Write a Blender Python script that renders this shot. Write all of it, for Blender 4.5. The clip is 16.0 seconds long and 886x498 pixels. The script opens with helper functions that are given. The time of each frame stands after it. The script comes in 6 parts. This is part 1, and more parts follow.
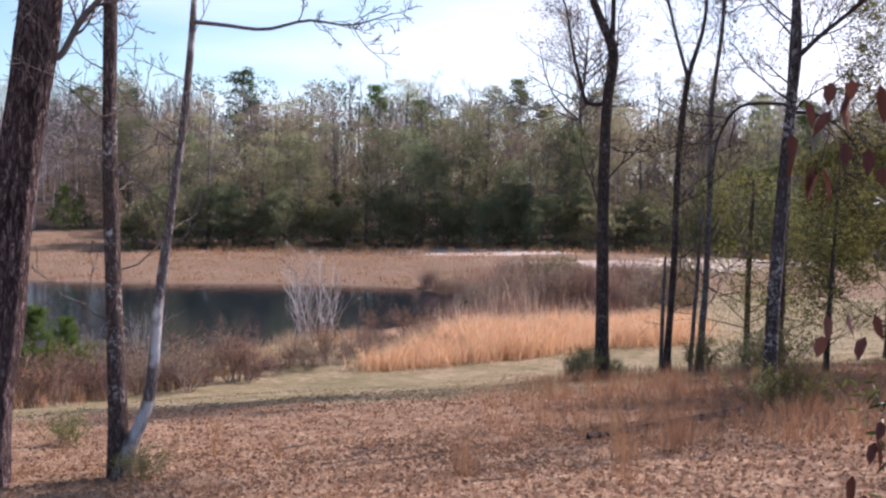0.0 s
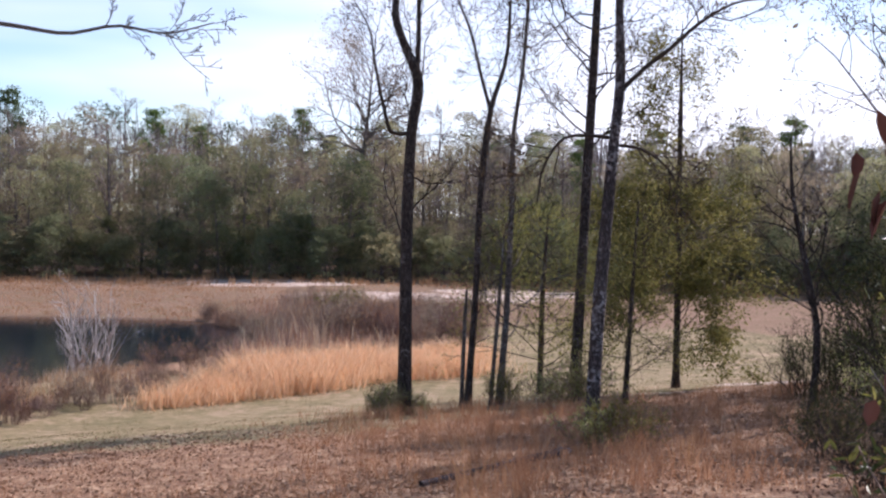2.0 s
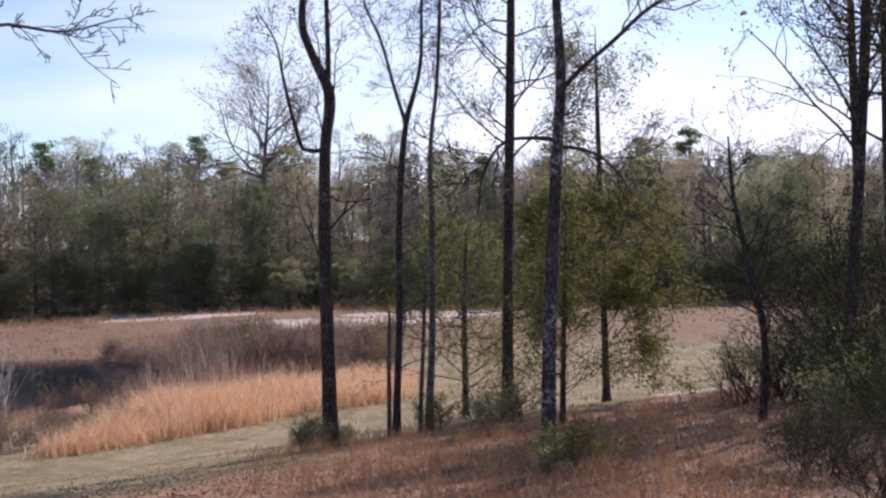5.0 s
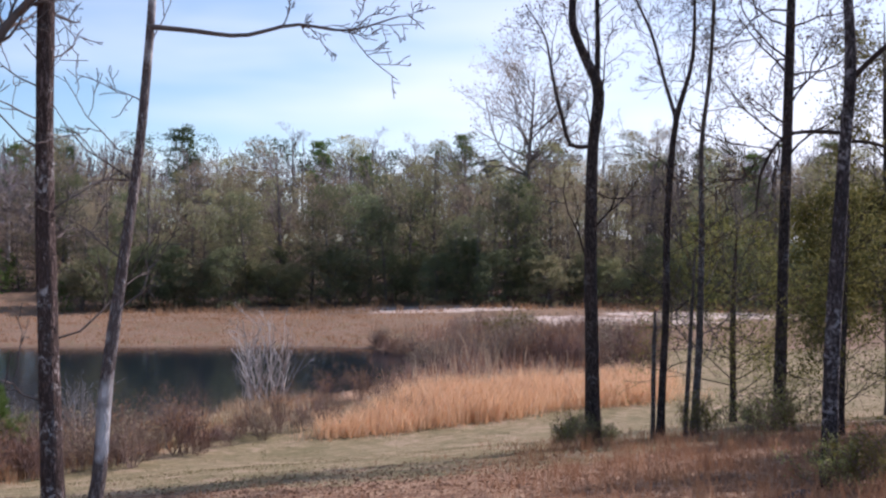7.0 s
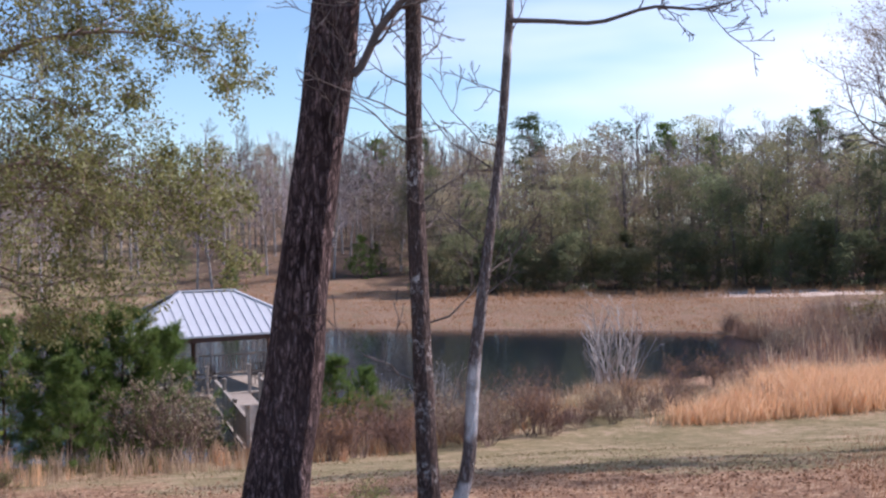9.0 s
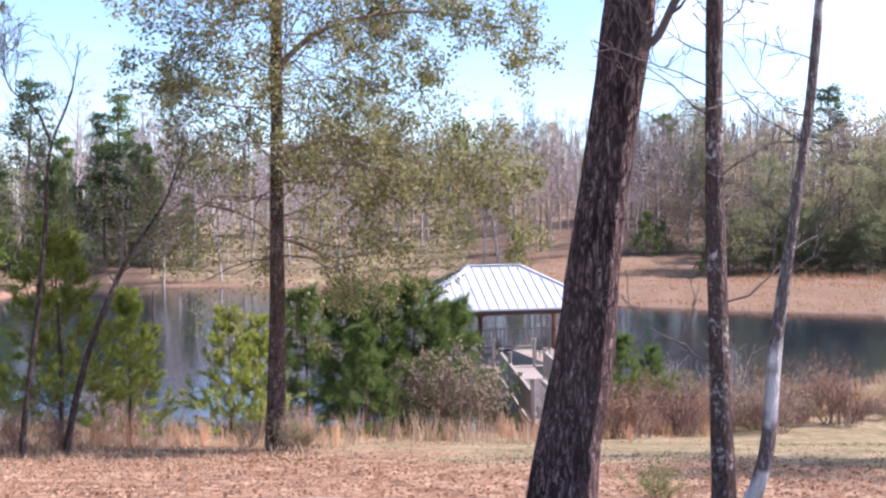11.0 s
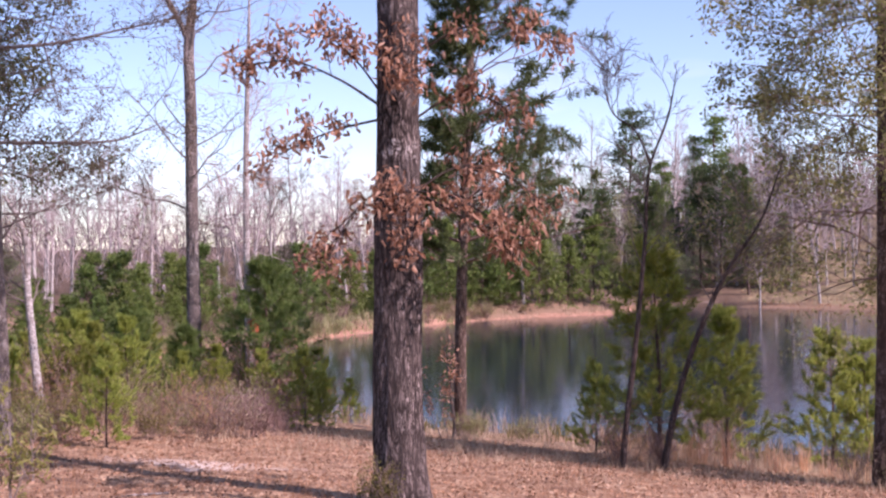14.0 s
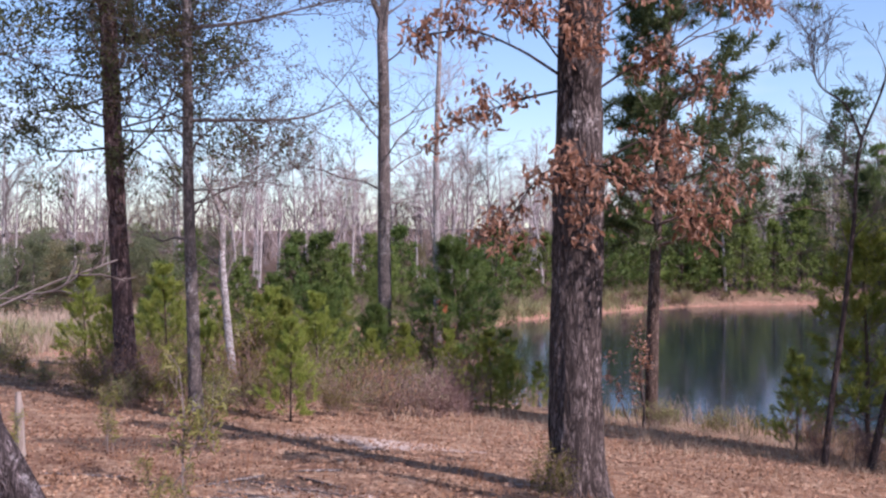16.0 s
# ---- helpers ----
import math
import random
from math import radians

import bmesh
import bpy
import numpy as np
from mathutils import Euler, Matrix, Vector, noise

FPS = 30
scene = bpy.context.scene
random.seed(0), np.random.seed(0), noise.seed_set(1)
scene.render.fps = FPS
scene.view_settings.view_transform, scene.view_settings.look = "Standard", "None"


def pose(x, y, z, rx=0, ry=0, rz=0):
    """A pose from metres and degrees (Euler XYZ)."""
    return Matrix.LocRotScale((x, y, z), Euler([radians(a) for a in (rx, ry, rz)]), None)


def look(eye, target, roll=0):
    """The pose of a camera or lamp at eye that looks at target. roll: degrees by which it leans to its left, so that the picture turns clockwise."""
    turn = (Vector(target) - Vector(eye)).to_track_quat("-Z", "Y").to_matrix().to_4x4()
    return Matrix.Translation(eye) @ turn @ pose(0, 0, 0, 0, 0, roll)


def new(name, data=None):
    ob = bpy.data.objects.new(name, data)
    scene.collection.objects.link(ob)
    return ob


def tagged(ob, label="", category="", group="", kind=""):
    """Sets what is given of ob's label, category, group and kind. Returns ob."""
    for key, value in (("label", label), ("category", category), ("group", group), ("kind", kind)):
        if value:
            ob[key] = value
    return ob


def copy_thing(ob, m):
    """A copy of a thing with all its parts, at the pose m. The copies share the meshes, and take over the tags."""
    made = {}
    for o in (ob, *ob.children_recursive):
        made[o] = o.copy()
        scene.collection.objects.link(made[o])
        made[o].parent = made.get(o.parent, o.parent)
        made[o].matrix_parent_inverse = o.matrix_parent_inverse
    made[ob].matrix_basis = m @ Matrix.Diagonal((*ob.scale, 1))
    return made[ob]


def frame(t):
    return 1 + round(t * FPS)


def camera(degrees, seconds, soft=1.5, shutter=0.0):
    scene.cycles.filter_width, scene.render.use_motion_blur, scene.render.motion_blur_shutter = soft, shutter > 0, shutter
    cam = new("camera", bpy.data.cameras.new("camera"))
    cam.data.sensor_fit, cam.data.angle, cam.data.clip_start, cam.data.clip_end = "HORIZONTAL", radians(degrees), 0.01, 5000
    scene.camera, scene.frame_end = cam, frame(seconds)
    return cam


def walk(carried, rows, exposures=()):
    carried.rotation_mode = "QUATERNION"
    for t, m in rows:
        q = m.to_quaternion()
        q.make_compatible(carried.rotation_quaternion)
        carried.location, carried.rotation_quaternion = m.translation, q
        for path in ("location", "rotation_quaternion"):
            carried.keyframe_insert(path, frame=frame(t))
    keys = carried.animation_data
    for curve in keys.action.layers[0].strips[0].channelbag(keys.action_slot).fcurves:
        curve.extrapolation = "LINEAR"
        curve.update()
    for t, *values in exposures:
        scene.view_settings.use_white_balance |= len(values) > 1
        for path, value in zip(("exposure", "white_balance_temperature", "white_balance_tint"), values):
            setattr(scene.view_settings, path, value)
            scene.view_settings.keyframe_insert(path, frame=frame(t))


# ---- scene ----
LOOKS = [(0.0, 0.55, 6150, 29), (3.0, 0.36, 6100, 27), (5.3, 0.2, 6000, 27), (8.2, 0.24, 5950, 27), (10.3, 0.95, 5950, 29), (12.5, 1.36, 6050, 37), (13.5, 0.94, 6250, 46), (14.0, 0.71, 6350, 48), (14.5, 0.53, 6350, 48), (15.0, 0.42, 6150, 43), (16.0, 0.36, 5950, 36)]
# ---- the camera and its walk: seconds, x, y, z, yaw, pitch, roll ----
WALK = [
    (0.00, 1.211, -1.904, 7.125, 15.56, -3.08, 0.67),
    (0.50, 1.070, -1.692, 7.132, 11.98, -3.58, 1.26),
    (1.00, 0.857, -1.595, 7.136, 9.67, -0.96, 0.64),
    (1.50, 0.701, -1.404, 7.109, 6.79, -2.46, 1.49),
    (2.00, 0.560, -1.200, 7.101, 4.09, -1.26, 1.54),
    (2.50, 0.402, -1.080, 7.092, 1.07, -0.75, -0.02),
    (3.00, 0.319, -0.873, 7.106, -3.08, -1.75, -0.47),
    (3.20, 0.315, -0.687, 7.098, -4.33, -0.42, 0.10),
    (3.70, 0.256, -0.472, 7.088, -5.87, -0.27, -0.06),
    (4.25, 0.179, -0.268, 7.057, -4.80, -0.17, -0.52),
    (4.80, 0.111, -0.121, 7.024, -2.15, -0.12, -0.92),
    (5.30, 0.075, -0.054, 7.008, 0.51, -0.08, -0.92),
    (5.50, 0.066, -0.018, 6.998, 1.36, -0.13, -0.22),
    (6.00, 0.041, -0.003, 7.001, 4.73, -0.02, -0.42),
    (6.50, 0.016, 0.015, 7.001, 8.18, -0.04, -0.33),
    (7.00, -0.007, 0.015, 7.001, 12.51, -0.09, -0.05),
    (7.50, -0.054, 0.046, 7.000, 17.80, -0.15, -0.82),
    (8.00, -0.079, 0.040, 7.000, 22.46, -0.19, -1.02),
    (8.20, -0.079, 0.031, 7.006, 24.30, -0.22, -1.18),
    (8.90, -0.115, -0.008, 7.017, 29.56, -0.65, -1.15),
    (9.60, -0.168, -0.054, 7.028, 34.71, -1.39, -0.78),
    (10.30, -0.215, -0.038, 7.023, 39.45, -1.77, -0.58),
    (10.50, -0.217, -0.005, 7.015, 40.92, -1.78, -0.63),
    (11.00, -0.259, 0.049, 6.999, 44.99, -1.74, -0.64),
    (11.50, -0.279, 0.060, 6.994, 49.74, -1.41, -0.62),
    (12.00, -0.301, 0.072, 6.990, 54.03, -0.96, 0.27),
    (12.50, -0.396, 0.118, 6.971, 56.84, -0.76, -0.63),
    (13.00, -0.514, 0.175, 6.946, 64.21, -0.08, -0.62),
    (13.50, -0.534, 0.184, 6.942, 69.43, 0.72, -1.70),
    (14.00, -0.577, 0.205, 6.933, 75.20, -0.14, -1.21),
    (14.50, -0.767, 0.298, 6.893, 81.35, -0.23, -1.16),
    (15.00, -0.808, 0.409, 6.922, 86.38, -0.55, -2.14),
    (15.50, -0.823, 0.485, 6.906, 85.87, -0.55, -1.04),
    (16.00, -1.007, 0.493, 6.863, 85.50, -0.82, -0.53),
]
cam = camera(43.79, 16.0, soft=2.4)
walk(cam, [(t, pose(x, y, z, 90 + pitch, 0, yaw) @ pose(0, 0, 0, 0, 0, roll)) for t, x, y, z, yaw, pitch, roll in WALK],
     LOOKS)

# ---- sky and sun ----
SUN_YAW, SUN_UP = -45.0, 41.0      # yaw to the left from +y, elevation
sun_way = Vector((-math.sin(radians(SUN_YAW)) * math.cos(radians(SUN_UP)),
                  math.cos(radians(SUN_YAW)) * math.cos(radians(SUN_UP)), math.sin(radians(SUN_UP))))
sun_data = bpy.data.lights.new("sun", "SUN")
sun_data.energy, sun_data.angle, sun_data.color = 5.0, radians(0.6), (1.0, 0.94, 0.86)
sun = new("sun", sun_data)
sun.matrix_world = look(sun_way * 200, (0, 0, 0))

world = bpy.data.worlds.new("sky")
scene.world = world
world.use_nodes = True
wt = world.node_tree
wt.nodes.clear()


def wnode(kind, **values):
    n = wt.nodes.new(kind)
    for k, v in values.items():
        n.inputs[k.replace("_", " ")].default_value = v
    return n


sky = wt.nodes.new("ShaderNodeTexSky")
sky.sky_type, sky.sun_disc = "NISHITA", False
sky.sun_elevation, sky.sun_rotation = radians(SUN_UP), radians(-SUN_YAW)
sky.air_density, sky.dust_density, sky.ozone_density = 1.0, 0.3, 1.2
coord = wt.nodes.new("ShaderNodeTexCoord")
stretch = wt.nodes.new("ShaderNodeMapping")
stretch.inputs["Scale"].default_value = (1.0, 1.0, 4.5)
stretch.inputs["Rotation"].default_value = (0.15, 0.1, 0.4)
wisp = wnode("ShaderNodeTexNoise", Scale=1.5, Detail=4.0, Roughness=0.5)
side = wt.nodes.new("ShaderNodeVectorMath")      # the thin cloud thickens towards the sun's side
side.operation = "DOT_PRODUCT"
side.inputs[1].default_value = (-math.sin(radians(SUN_YAW + 27)), math.cos(radians(SUN_YAW + 27)), 0)
veil = wnode("ShaderNodeMapRange", From_Min=0.32, From_Max=0.95, To_Min=0.0, To_Max=0.64)
patch = wnode("ShaderNodeMapRange", From_Min=0.38, From_Max=0.62, To_Min=-0.5, To_Max=0.24)
cover = wt.nodes.new("ShaderNodeMath")
cover.operation, cover.use_clamp = "ADD", True
mixc = wt.nodes.new("ShaderNodeMix")
mixc.data_type = "RGBA"
mixc.inputs["B"].default_value = (8.3, 8.7, 8.8, 1)
back = wnode("ShaderNodeBackground", Strength=0.12)
wout = wt.nodes.new("ShaderNodeOutputWorld")
wt.links.new(coord.outputs["Generated"], stretch.inputs["Vector"])
wt.links.new(coord.outputs["Generated"], side.inputs[0])
wt.links.new(stretch.outputs["Vector"], wisp.inputs["Vector"])
wt.links.new(wisp.outputs["Fac"], patch.inputs["Value"])
wt.links.new(side.outputs["Value"], veil.inputs["Value"])
wt.links.new(veil.outputs["Result"], cover.inputs[0])
wt.links.new(patch.outputs["Result"], cover.inputs[1])
wt.links.new(cover.outputs[0], mixc.inputs["Factor"])
clean = wt.nodes.new("ShaderNodeMix")
clean.data_type, clean.blend_type = "RGBA", "MULTIPLY"
clean.inputs["Factor"].default_value, clean.inputs["B"].default_value = 1.0, (0.86, 1.02, 1.03, 1)
wt.links.new(sky.outputs["Color"], clean.inputs["A"])
wt.links.new(clean.outputs["Result"], mixc.inputs["A"])
wt.links.new(mixc.outputs["Result"], back.inputs["Color"])
wt.links.new(back.outputs["Background"], wout.inputs["Surface"])


# ---- materials ----
class Mat:
    """A node material with short calls."""

    def __init__(self, name):
        self.m = bpy.data.materials.new(name)
        self.m.use_nodes = True
        self.t = self.m.node_tree
        self.t.nodes.clear()
        self.out = self.t.nodes.new("ShaderNodeOutputMaterial")

    def n(self, kind, **values):
        node = self.t.nodes.new(kind)
        for k, v in values.items():
            sock = node.inputs[k.replace("_", " ")]
            if hasattr(v, "is_output"):
                self.t.links.new(v, sock)
            else:
                sock.default_value = v
        return node

    def coord(self, which="Object", scale=(1, 1, 1)):
        c = self.t.nodes.new("ShaderNodeTexCoord")
        return self.n("ShaderNodeMapping", Vector=c.outputs[which], Scale=scale).outputs["Vector"]

    def noise(self, vec, scale, detail=3.0, rough=0.55, distort=0.0):
        return self.n("ShaderNodeTexNoise", Vector=vec, Scale=scale, Detail=detail, Roughness=rough, Distortion=distort).outputs["Fac"]

    def ramp(self, fac, stops):
        node = self.n("ShaderNodeValToRGB", Fac=fac)
        e = node.color_ramp.elements
        while len(e) < len(stops):
            e.new(0.5)
        for el, (p, c) in zip(e, stops):
            el.position, el.color = p, (*c, 1) if len(c) == 3 else c
        return node.outputs["Color"]

    def mix(self, fac, a, b, mode="MIX"):
        node = self.t.nodes.new("ShaderNodeMix")
        node.data_type, node.blend_type = "RGBA", mode
        for sock, v in ((node.inputs["Factor"], fac), (node.inputs["A"], a), (node.inputs["B"], b)):
            if hasattr(v, "is_output"):
                self.t.links.new(v, sock)
            else:
                sock.default_value = (*v, 1) if isinstance(v, tuple) and len(v) == 3 else v
        return node.outputs["Result"]

    def math(self, op, a, b=0.0):
        node = self.t.nodes.new("ShaderNodeMath")
        node.operation = op
        for i, v in enumerate((a, b)):
            if hasattr(v, "is_output"):
                self.t.links.new(v, node.inputs[i])
            else:
                node.inputs[i].default_value = v
        return node.outputs[0]

    def bump(self, height, strength=0.5, distance=0.02):
        return self.n("ShaderNodeBump", Height=height, Strength=strength, Distance=distance).outputs["Normal"]

    def principled(self, color, rough=0.8, normal=None, spec=0.3, metal=0.0):
        p = self.n("ShaderNodeBsdfPrincipled")
        for key, v in (("Base Color", color), ("Roughness", rough), ("Specular IOR Level", spec), ("Metallic", metal), ("Normal", normal)):
            if v is None:
                continue
            if hasattr(v, "is_output"):
                self.t.links.new(v, p.inputs[key])
            else:
                p.inputs[key].default_value = (*v, 1) if isinstance(v, tuple) else v
        return p.outputs["BSDF"]

    def done(self, shader):
        self.t.links.new(shader, self.out.inputs["Surface"])
        return self.m


def bark(name, dark, light, patch, furrow=16.0, patchy=0.5, solid=False):
    """Furrowed bark: dark cracks, broken pale ridges, patches of lichen or bare wood."""
    m = Mat(name)
    long, v = m.coord(scale=(1, 1, 0.24)), m.coord()

    def crack(scale, rough):      # thin fissures where a stretched noise crosses its middle
        n = m.noise(long, scale, 2, rough, 0.5)
        return m.math("ABSOLUTE", m.math("SUBTRACT", m.math("MULTIPLY", n, 2.0), 1.0))

    a = m.math("MINIMUM", m.math("MULTIPLY", crack(furrow, 0.5), 1.25), m.math("ADD", m.math("MULTIPLY", crack(furrow * 2.1, 0.6), 1.3), 0.05))
    fine, big = m.noise(v, 70, 3), m.noise(v, 1.6, 4, 0.65)
    col = m.ramp(a, [(0.06, dark), (0.16, tuple(0.5 * x + 0.3 * y for x, y in zip(light, dark))), (0.32, light), (0.6, tuple(min(1, c * 1.5) for c in light))])
    col = m.mix(m.ramp(big, [(0.35, (0, 0, 0)), (0.7, (0.6, 0.6, 0.6))]), col, tuple(0.6 * c for c in light))
    chip = m.ramp(m.noise(m.coord(scale=(1, 1, 0.3)), furrow * 2.4, 3, 0.7), [(0.5, (0, 0, 0)), (0.58, (0.95, 0.95, 0.95))])      # weathered ridge tops
    col = m.mix(m.mix(1.0, chip, m.ramp(a, [(0.15, (0, 0, 0)), (0.4, (1, 1, 1))]), "MULTIPLY"), col, tuple(min(0.7, 1.9 * y + 0.06) for y in light))
    lich = m.ramp(m.noise(v, 1.5 if solid else 2.3, 3, 0.6), [(patchy, (0, 0, 0)), (patchy + 0.07, (1, 1, 1))])
    if not solid:
        spot = m.ramp(m.noise(v, 20, 4, 0.75), [(0.5, (0, 0, 0)), (0.58, (1, 1, 1))])
        lich = m.mix(1.0, lich, spot, "MULTIPLY")
    col = m.mix(lich, col, patch)
    col = m.mix(m.math("MULTIPLY", fine, 0.4), col, dark)
    normal = m.bump(m.math("ADD", a, m.math("MULTIPLY", fine, 0.2)), 1.0, 0.035)
    return m.done(m.principled(col, 0.92, normal, 0.12))


def leafy(name, a, b, c, through_light=0.35, rough=0.55, spec=0.3, vary=0.26):
    """Leaves: hues drift from leaf to leaf and from plant to plant; light passes through."""
    m = Mat(name)
    geo = m.t.nodes.new("ShaderNodeNewGeometry")
    info = m.t.nodes.new("ShaderNodeObjectInfo")
    col = m.ramp(geo.outputs["Random Per Island"], [(0.0, a), (0.55, b), (1.0, c)])
    drift = m.noise(m.coord(), 0.9, 3)
    col = m.mix(m.math("MULTIPLY", drift, 0.5), col, a)
    hsv = m.n("ShaderNodeHueSaturation", Color=col)
    m.t.links.new(m.math("ADD", m.math("MULTIPLY", info.outputs["Random"], vary * 0.06), 0.5 - vary * 0.03), hsv.inputs["Hue"])
    m.t.links.new(m.math("ADD", m.math("MULTIPLY", info.outputs["Random"], vary), 1 - vary * 0.5), hsv.inputs["Value"])
    col = hsv.outputs["Color"]
    tr = m.n("ShaderNodeBsdfTranslucent", Color=col)
    mixer = m.n("ShaderNodeMixShader", Fac=through_light)
    m.t.links.new(m.principled(col, rough, None, spec), mixer.inputs[1])
    m.t.links.new(tr.outputs["BSDF"], mixer.inputs[2])
    return m.done(mixer.outputs["Shader"])


def twiggy(name, a, b):
    m = Mat(name)
    geo = m.t.nodes.new("ShaderNodeNewGeometry")
    col = m.ramp(geo.outputs["Random Per Island"], [(0.0, a), (1.0, b)])
    col = m.mix(m.noise(m.coord(), 9, 4), col, tuple(0.55 * x for x in a))
    return m.done(m.principled(col, 0.9, None, 0.1))


BARK_OAK = bark("furrowed_oak_bark", (0.022, 0.013, 0.012), (0.22, 0.148, 0.136), (0.62, 0.53, 0.5), 16, 0.64)
BARK_ASH = bark("furrowed_grey_bark", (0.022, 0.016, 0.014), (0.21, 0.165, 0.145), (0.64, 0.57, 0.52), 14, 0.64)
BARK_GUM = bark("patched_gum_bark", (0.055, 0.038, 0.032), (0.21, 0.15, 0.13), (0.6, 0.56, 0.52), 22, 0.52)
BARK_DARK = bark("dark_damp_bark", (0.028, 0.021, 0.018), (0.17, 0.125, 0.11), (0.32, 0.28, 0.26), 22, 0.56)
BARK_BIRCH = bark("peeling_pale_bark", (0.11, 0.08, 0.07), (0.4, 0.33, 0.3), (0.84, 0.8, 0.76), 24, 0.5, True)
BARK_LICHEN = bark("lichened_dark_bark", (0.032, 0.025, 0.023), (0.19, 0.15, 0.145), (0.47, 0.43, 0.42), 24, 0.49)
BARK_GREY = bark("grey_smooth_bark", (0.08, 0.066, 0.058), (0.31, 0.255, 0.225), (0.45, 0.41, 0.375), 26, 0.5)
BARK_PINE = bark("plated_pine_bark", (0.05, 0.033, 0.025), (0.19, 0.13, 0.10), (0.28, 0.22, 0.185), 12, 0.5)
BARK_PALE = bark("pale_poplar_bark", (0.22, 0.195, 0.175), (0.55, 0.50, 0.46), (0.7, 0.66, 0.62), 24, 0.45)
TWIG_DARK = twiggy("dark_twigs", (0.055, 0.04, 0.033), (0.10, 0.075, 0.062))
TWIG_GREY = twiggy("grey_twigs", (0.15, 0.12, 0.105), (0.27, 0.225, 0.20))
TWIG_MAUVE = twiggy("mauve_grey_twigs", (0.42, 0.345, 0.33), (0.62, 0.53, 0.51))
TWIG_HAZE = twiggy("grey_brown_winter_twigs", (0.24, 0.19, 0.17), (0.38, 0.315, 0.29))
TWIG_PALE = twiggy("pale_bare_twigs", (0.45, 0.4, 0.36), (0.65, 0.6, 0.55))
TWIG_RUSTY = twiggy("reddish_brush_twigs", (0.22, 0.135, 0.11), (0.38, 0.26, 0.225))
TWIG_BROWN = twiggy("brown_brush_twigs", (0.23, 0.155, 0.125), (0.41, 0.3, 0.25))
LEAF_OLIVE = leafy("olive_leaves", (0.16, 0.172, 0.052), (0.28, 0.282, 0.10), (0.46, 0.44, 0.215), 0.48, 0.5, 0.25)
LEAF_FAR = leafy("dull_olive_foliage", (0.25, 0.235, 0.125), (0.34, 0.315, 0.17), (0.46, 0.41, 0.24), 0.6, 0.7, 0.1, 0.6)
LEAF_DEEP = leafy("deep_green_foliage", (0.16, 0.185, 0.1), (0.225, 0.25, 0.13), (0.3, 0.31, 0.165), 0.65, 0.7, 0.1, 0.6)
LEAF_TAWNY = leafy("tawny_thin_foliage", (0.32, 0.26, 0.175), (0.40, 0.33, 0.22), (0.49, 0.40, 0.275), 0.6, 0.7, 0.1, 0.5)
LEAF_YELLOW = leafy("yellow_green_leaves", (0.12, 0.12, 0.03), (0.20, 0.18, 0.05), (0.30, 0.24, 0.08), 0.45, 0.6, 0.1)
LEAF_OAK = leafy("small_green_oak_leaves", (0.06, 0.07, 0.028), (0.11, 0.12, 0.045), (0.19, 0.19, 0.08), 0.4, 0.5, 0.2)
LEAF_HOLLY = leafy("dark_olive_leaves", (0.13, 0.13, 0.04), (0.21, 0.2, 0.06), (0.34, 0.3, 0.1), 0.5, 0.6, 0.1)
LEAF_LIME = leafy("yellow_green_slim_leaves", (0.17, 0.18, 0.04), (0.27, 0.26, 0.07), (0.38, 0.34, 0.12), 0.4, 0.5, 0.2)
LEAF_BROWN = leafy("dull_brown_leaves", (0.085, 0.058, 0.03), (0.15, 0.108, 0.052), (0.23, 0.17, 0.08), 0.35, 0.7, 0.05)
LEAF_RUSSET = leafy("dry_russet_leaves", (0.25, 0.115, 0.063), (0.39, 0.208, 0.126), (0.54, 0.345, 0.236), 0.35, 0.6, 0.2)
LEAF_DARK = leafy("dark_evergreen_leaves", (0.034, 0.042, 0.016), (0.065, 0.075, 0.027), (0.12, 0.12, 0.042), 0.2, 0.8, 0.03)
NEEDLE = leafy("fresh_pine_needles", (0.2, 0.25, 0.045), (0.34, 0.385, 0.08), (0.5, 0.52, 0.14), 0.55, 0.5, 0.2)
NEEDLE_DARK = leafy("dark_pine_needles", (0.045, 0.072, 0.028), (0.08, 0.118, 0.045), (0.13, 0.17, 0.065), 0.45, 0.5, 0.2)
NEEDLE_FAR = leafy("far_pine_needles", (0.12, 0.17, 0.042), (0.2, 0.262, 0.066), (0.31, 0.365, 0.11), 0.5, 0.5, 0.2)
NEEDLE_TALL = leafy("tall_pine_needles", (0.06, 0.09, 0.032), (0.11, 0.15, 0.052), (0.18, 0.22, 0.08), 0.45, 0.5, 0.2)
NEEDLE_MID = leafy("green_pine_needles", (0.075, 0.12, 0.03), (0.14, 0.205, 0.052), (0.23, 0.29, 0.085), 0.45, 0.5, 0.2)
STRAW = leafy("golden_dry_grass", (0.56, 0.32, 0.175), (0.74, 0.48, 0.295), (0.86, 0.66, 0.46), 0.45, 0.7, 0.1)
STRAW_PALE = leafy("pale_dry_grass", (0.36, 0.26, 0.17), (0.5, 0.37, 0.25), (0.62, 0.48, 0.34), 0.4, 0.7, 0.1)
STRAW_LIGHT = leafy("bleached_marsh_grass", (0.5, 0.38, 0.27), (0.62, 0.49, 0.36), (0.74, 0.61, 0.47), 0.4, 0.7, 0.1)
STRAW_DULL = leafy("dull_mauve_reeds", (0.21, 0.135, 0.105), (0.31, 0.21, 0.165), (0.42, 0.3, 0.24), 0.35, 0.8, 0.05)
STRAW_RED = leafy("rusty_sedge", (0.29, 0.142, 0.075), (0.43, 0.235, 0.125), (0.55, 0.345, 0.205), 0.4, 0.7, 0.1)
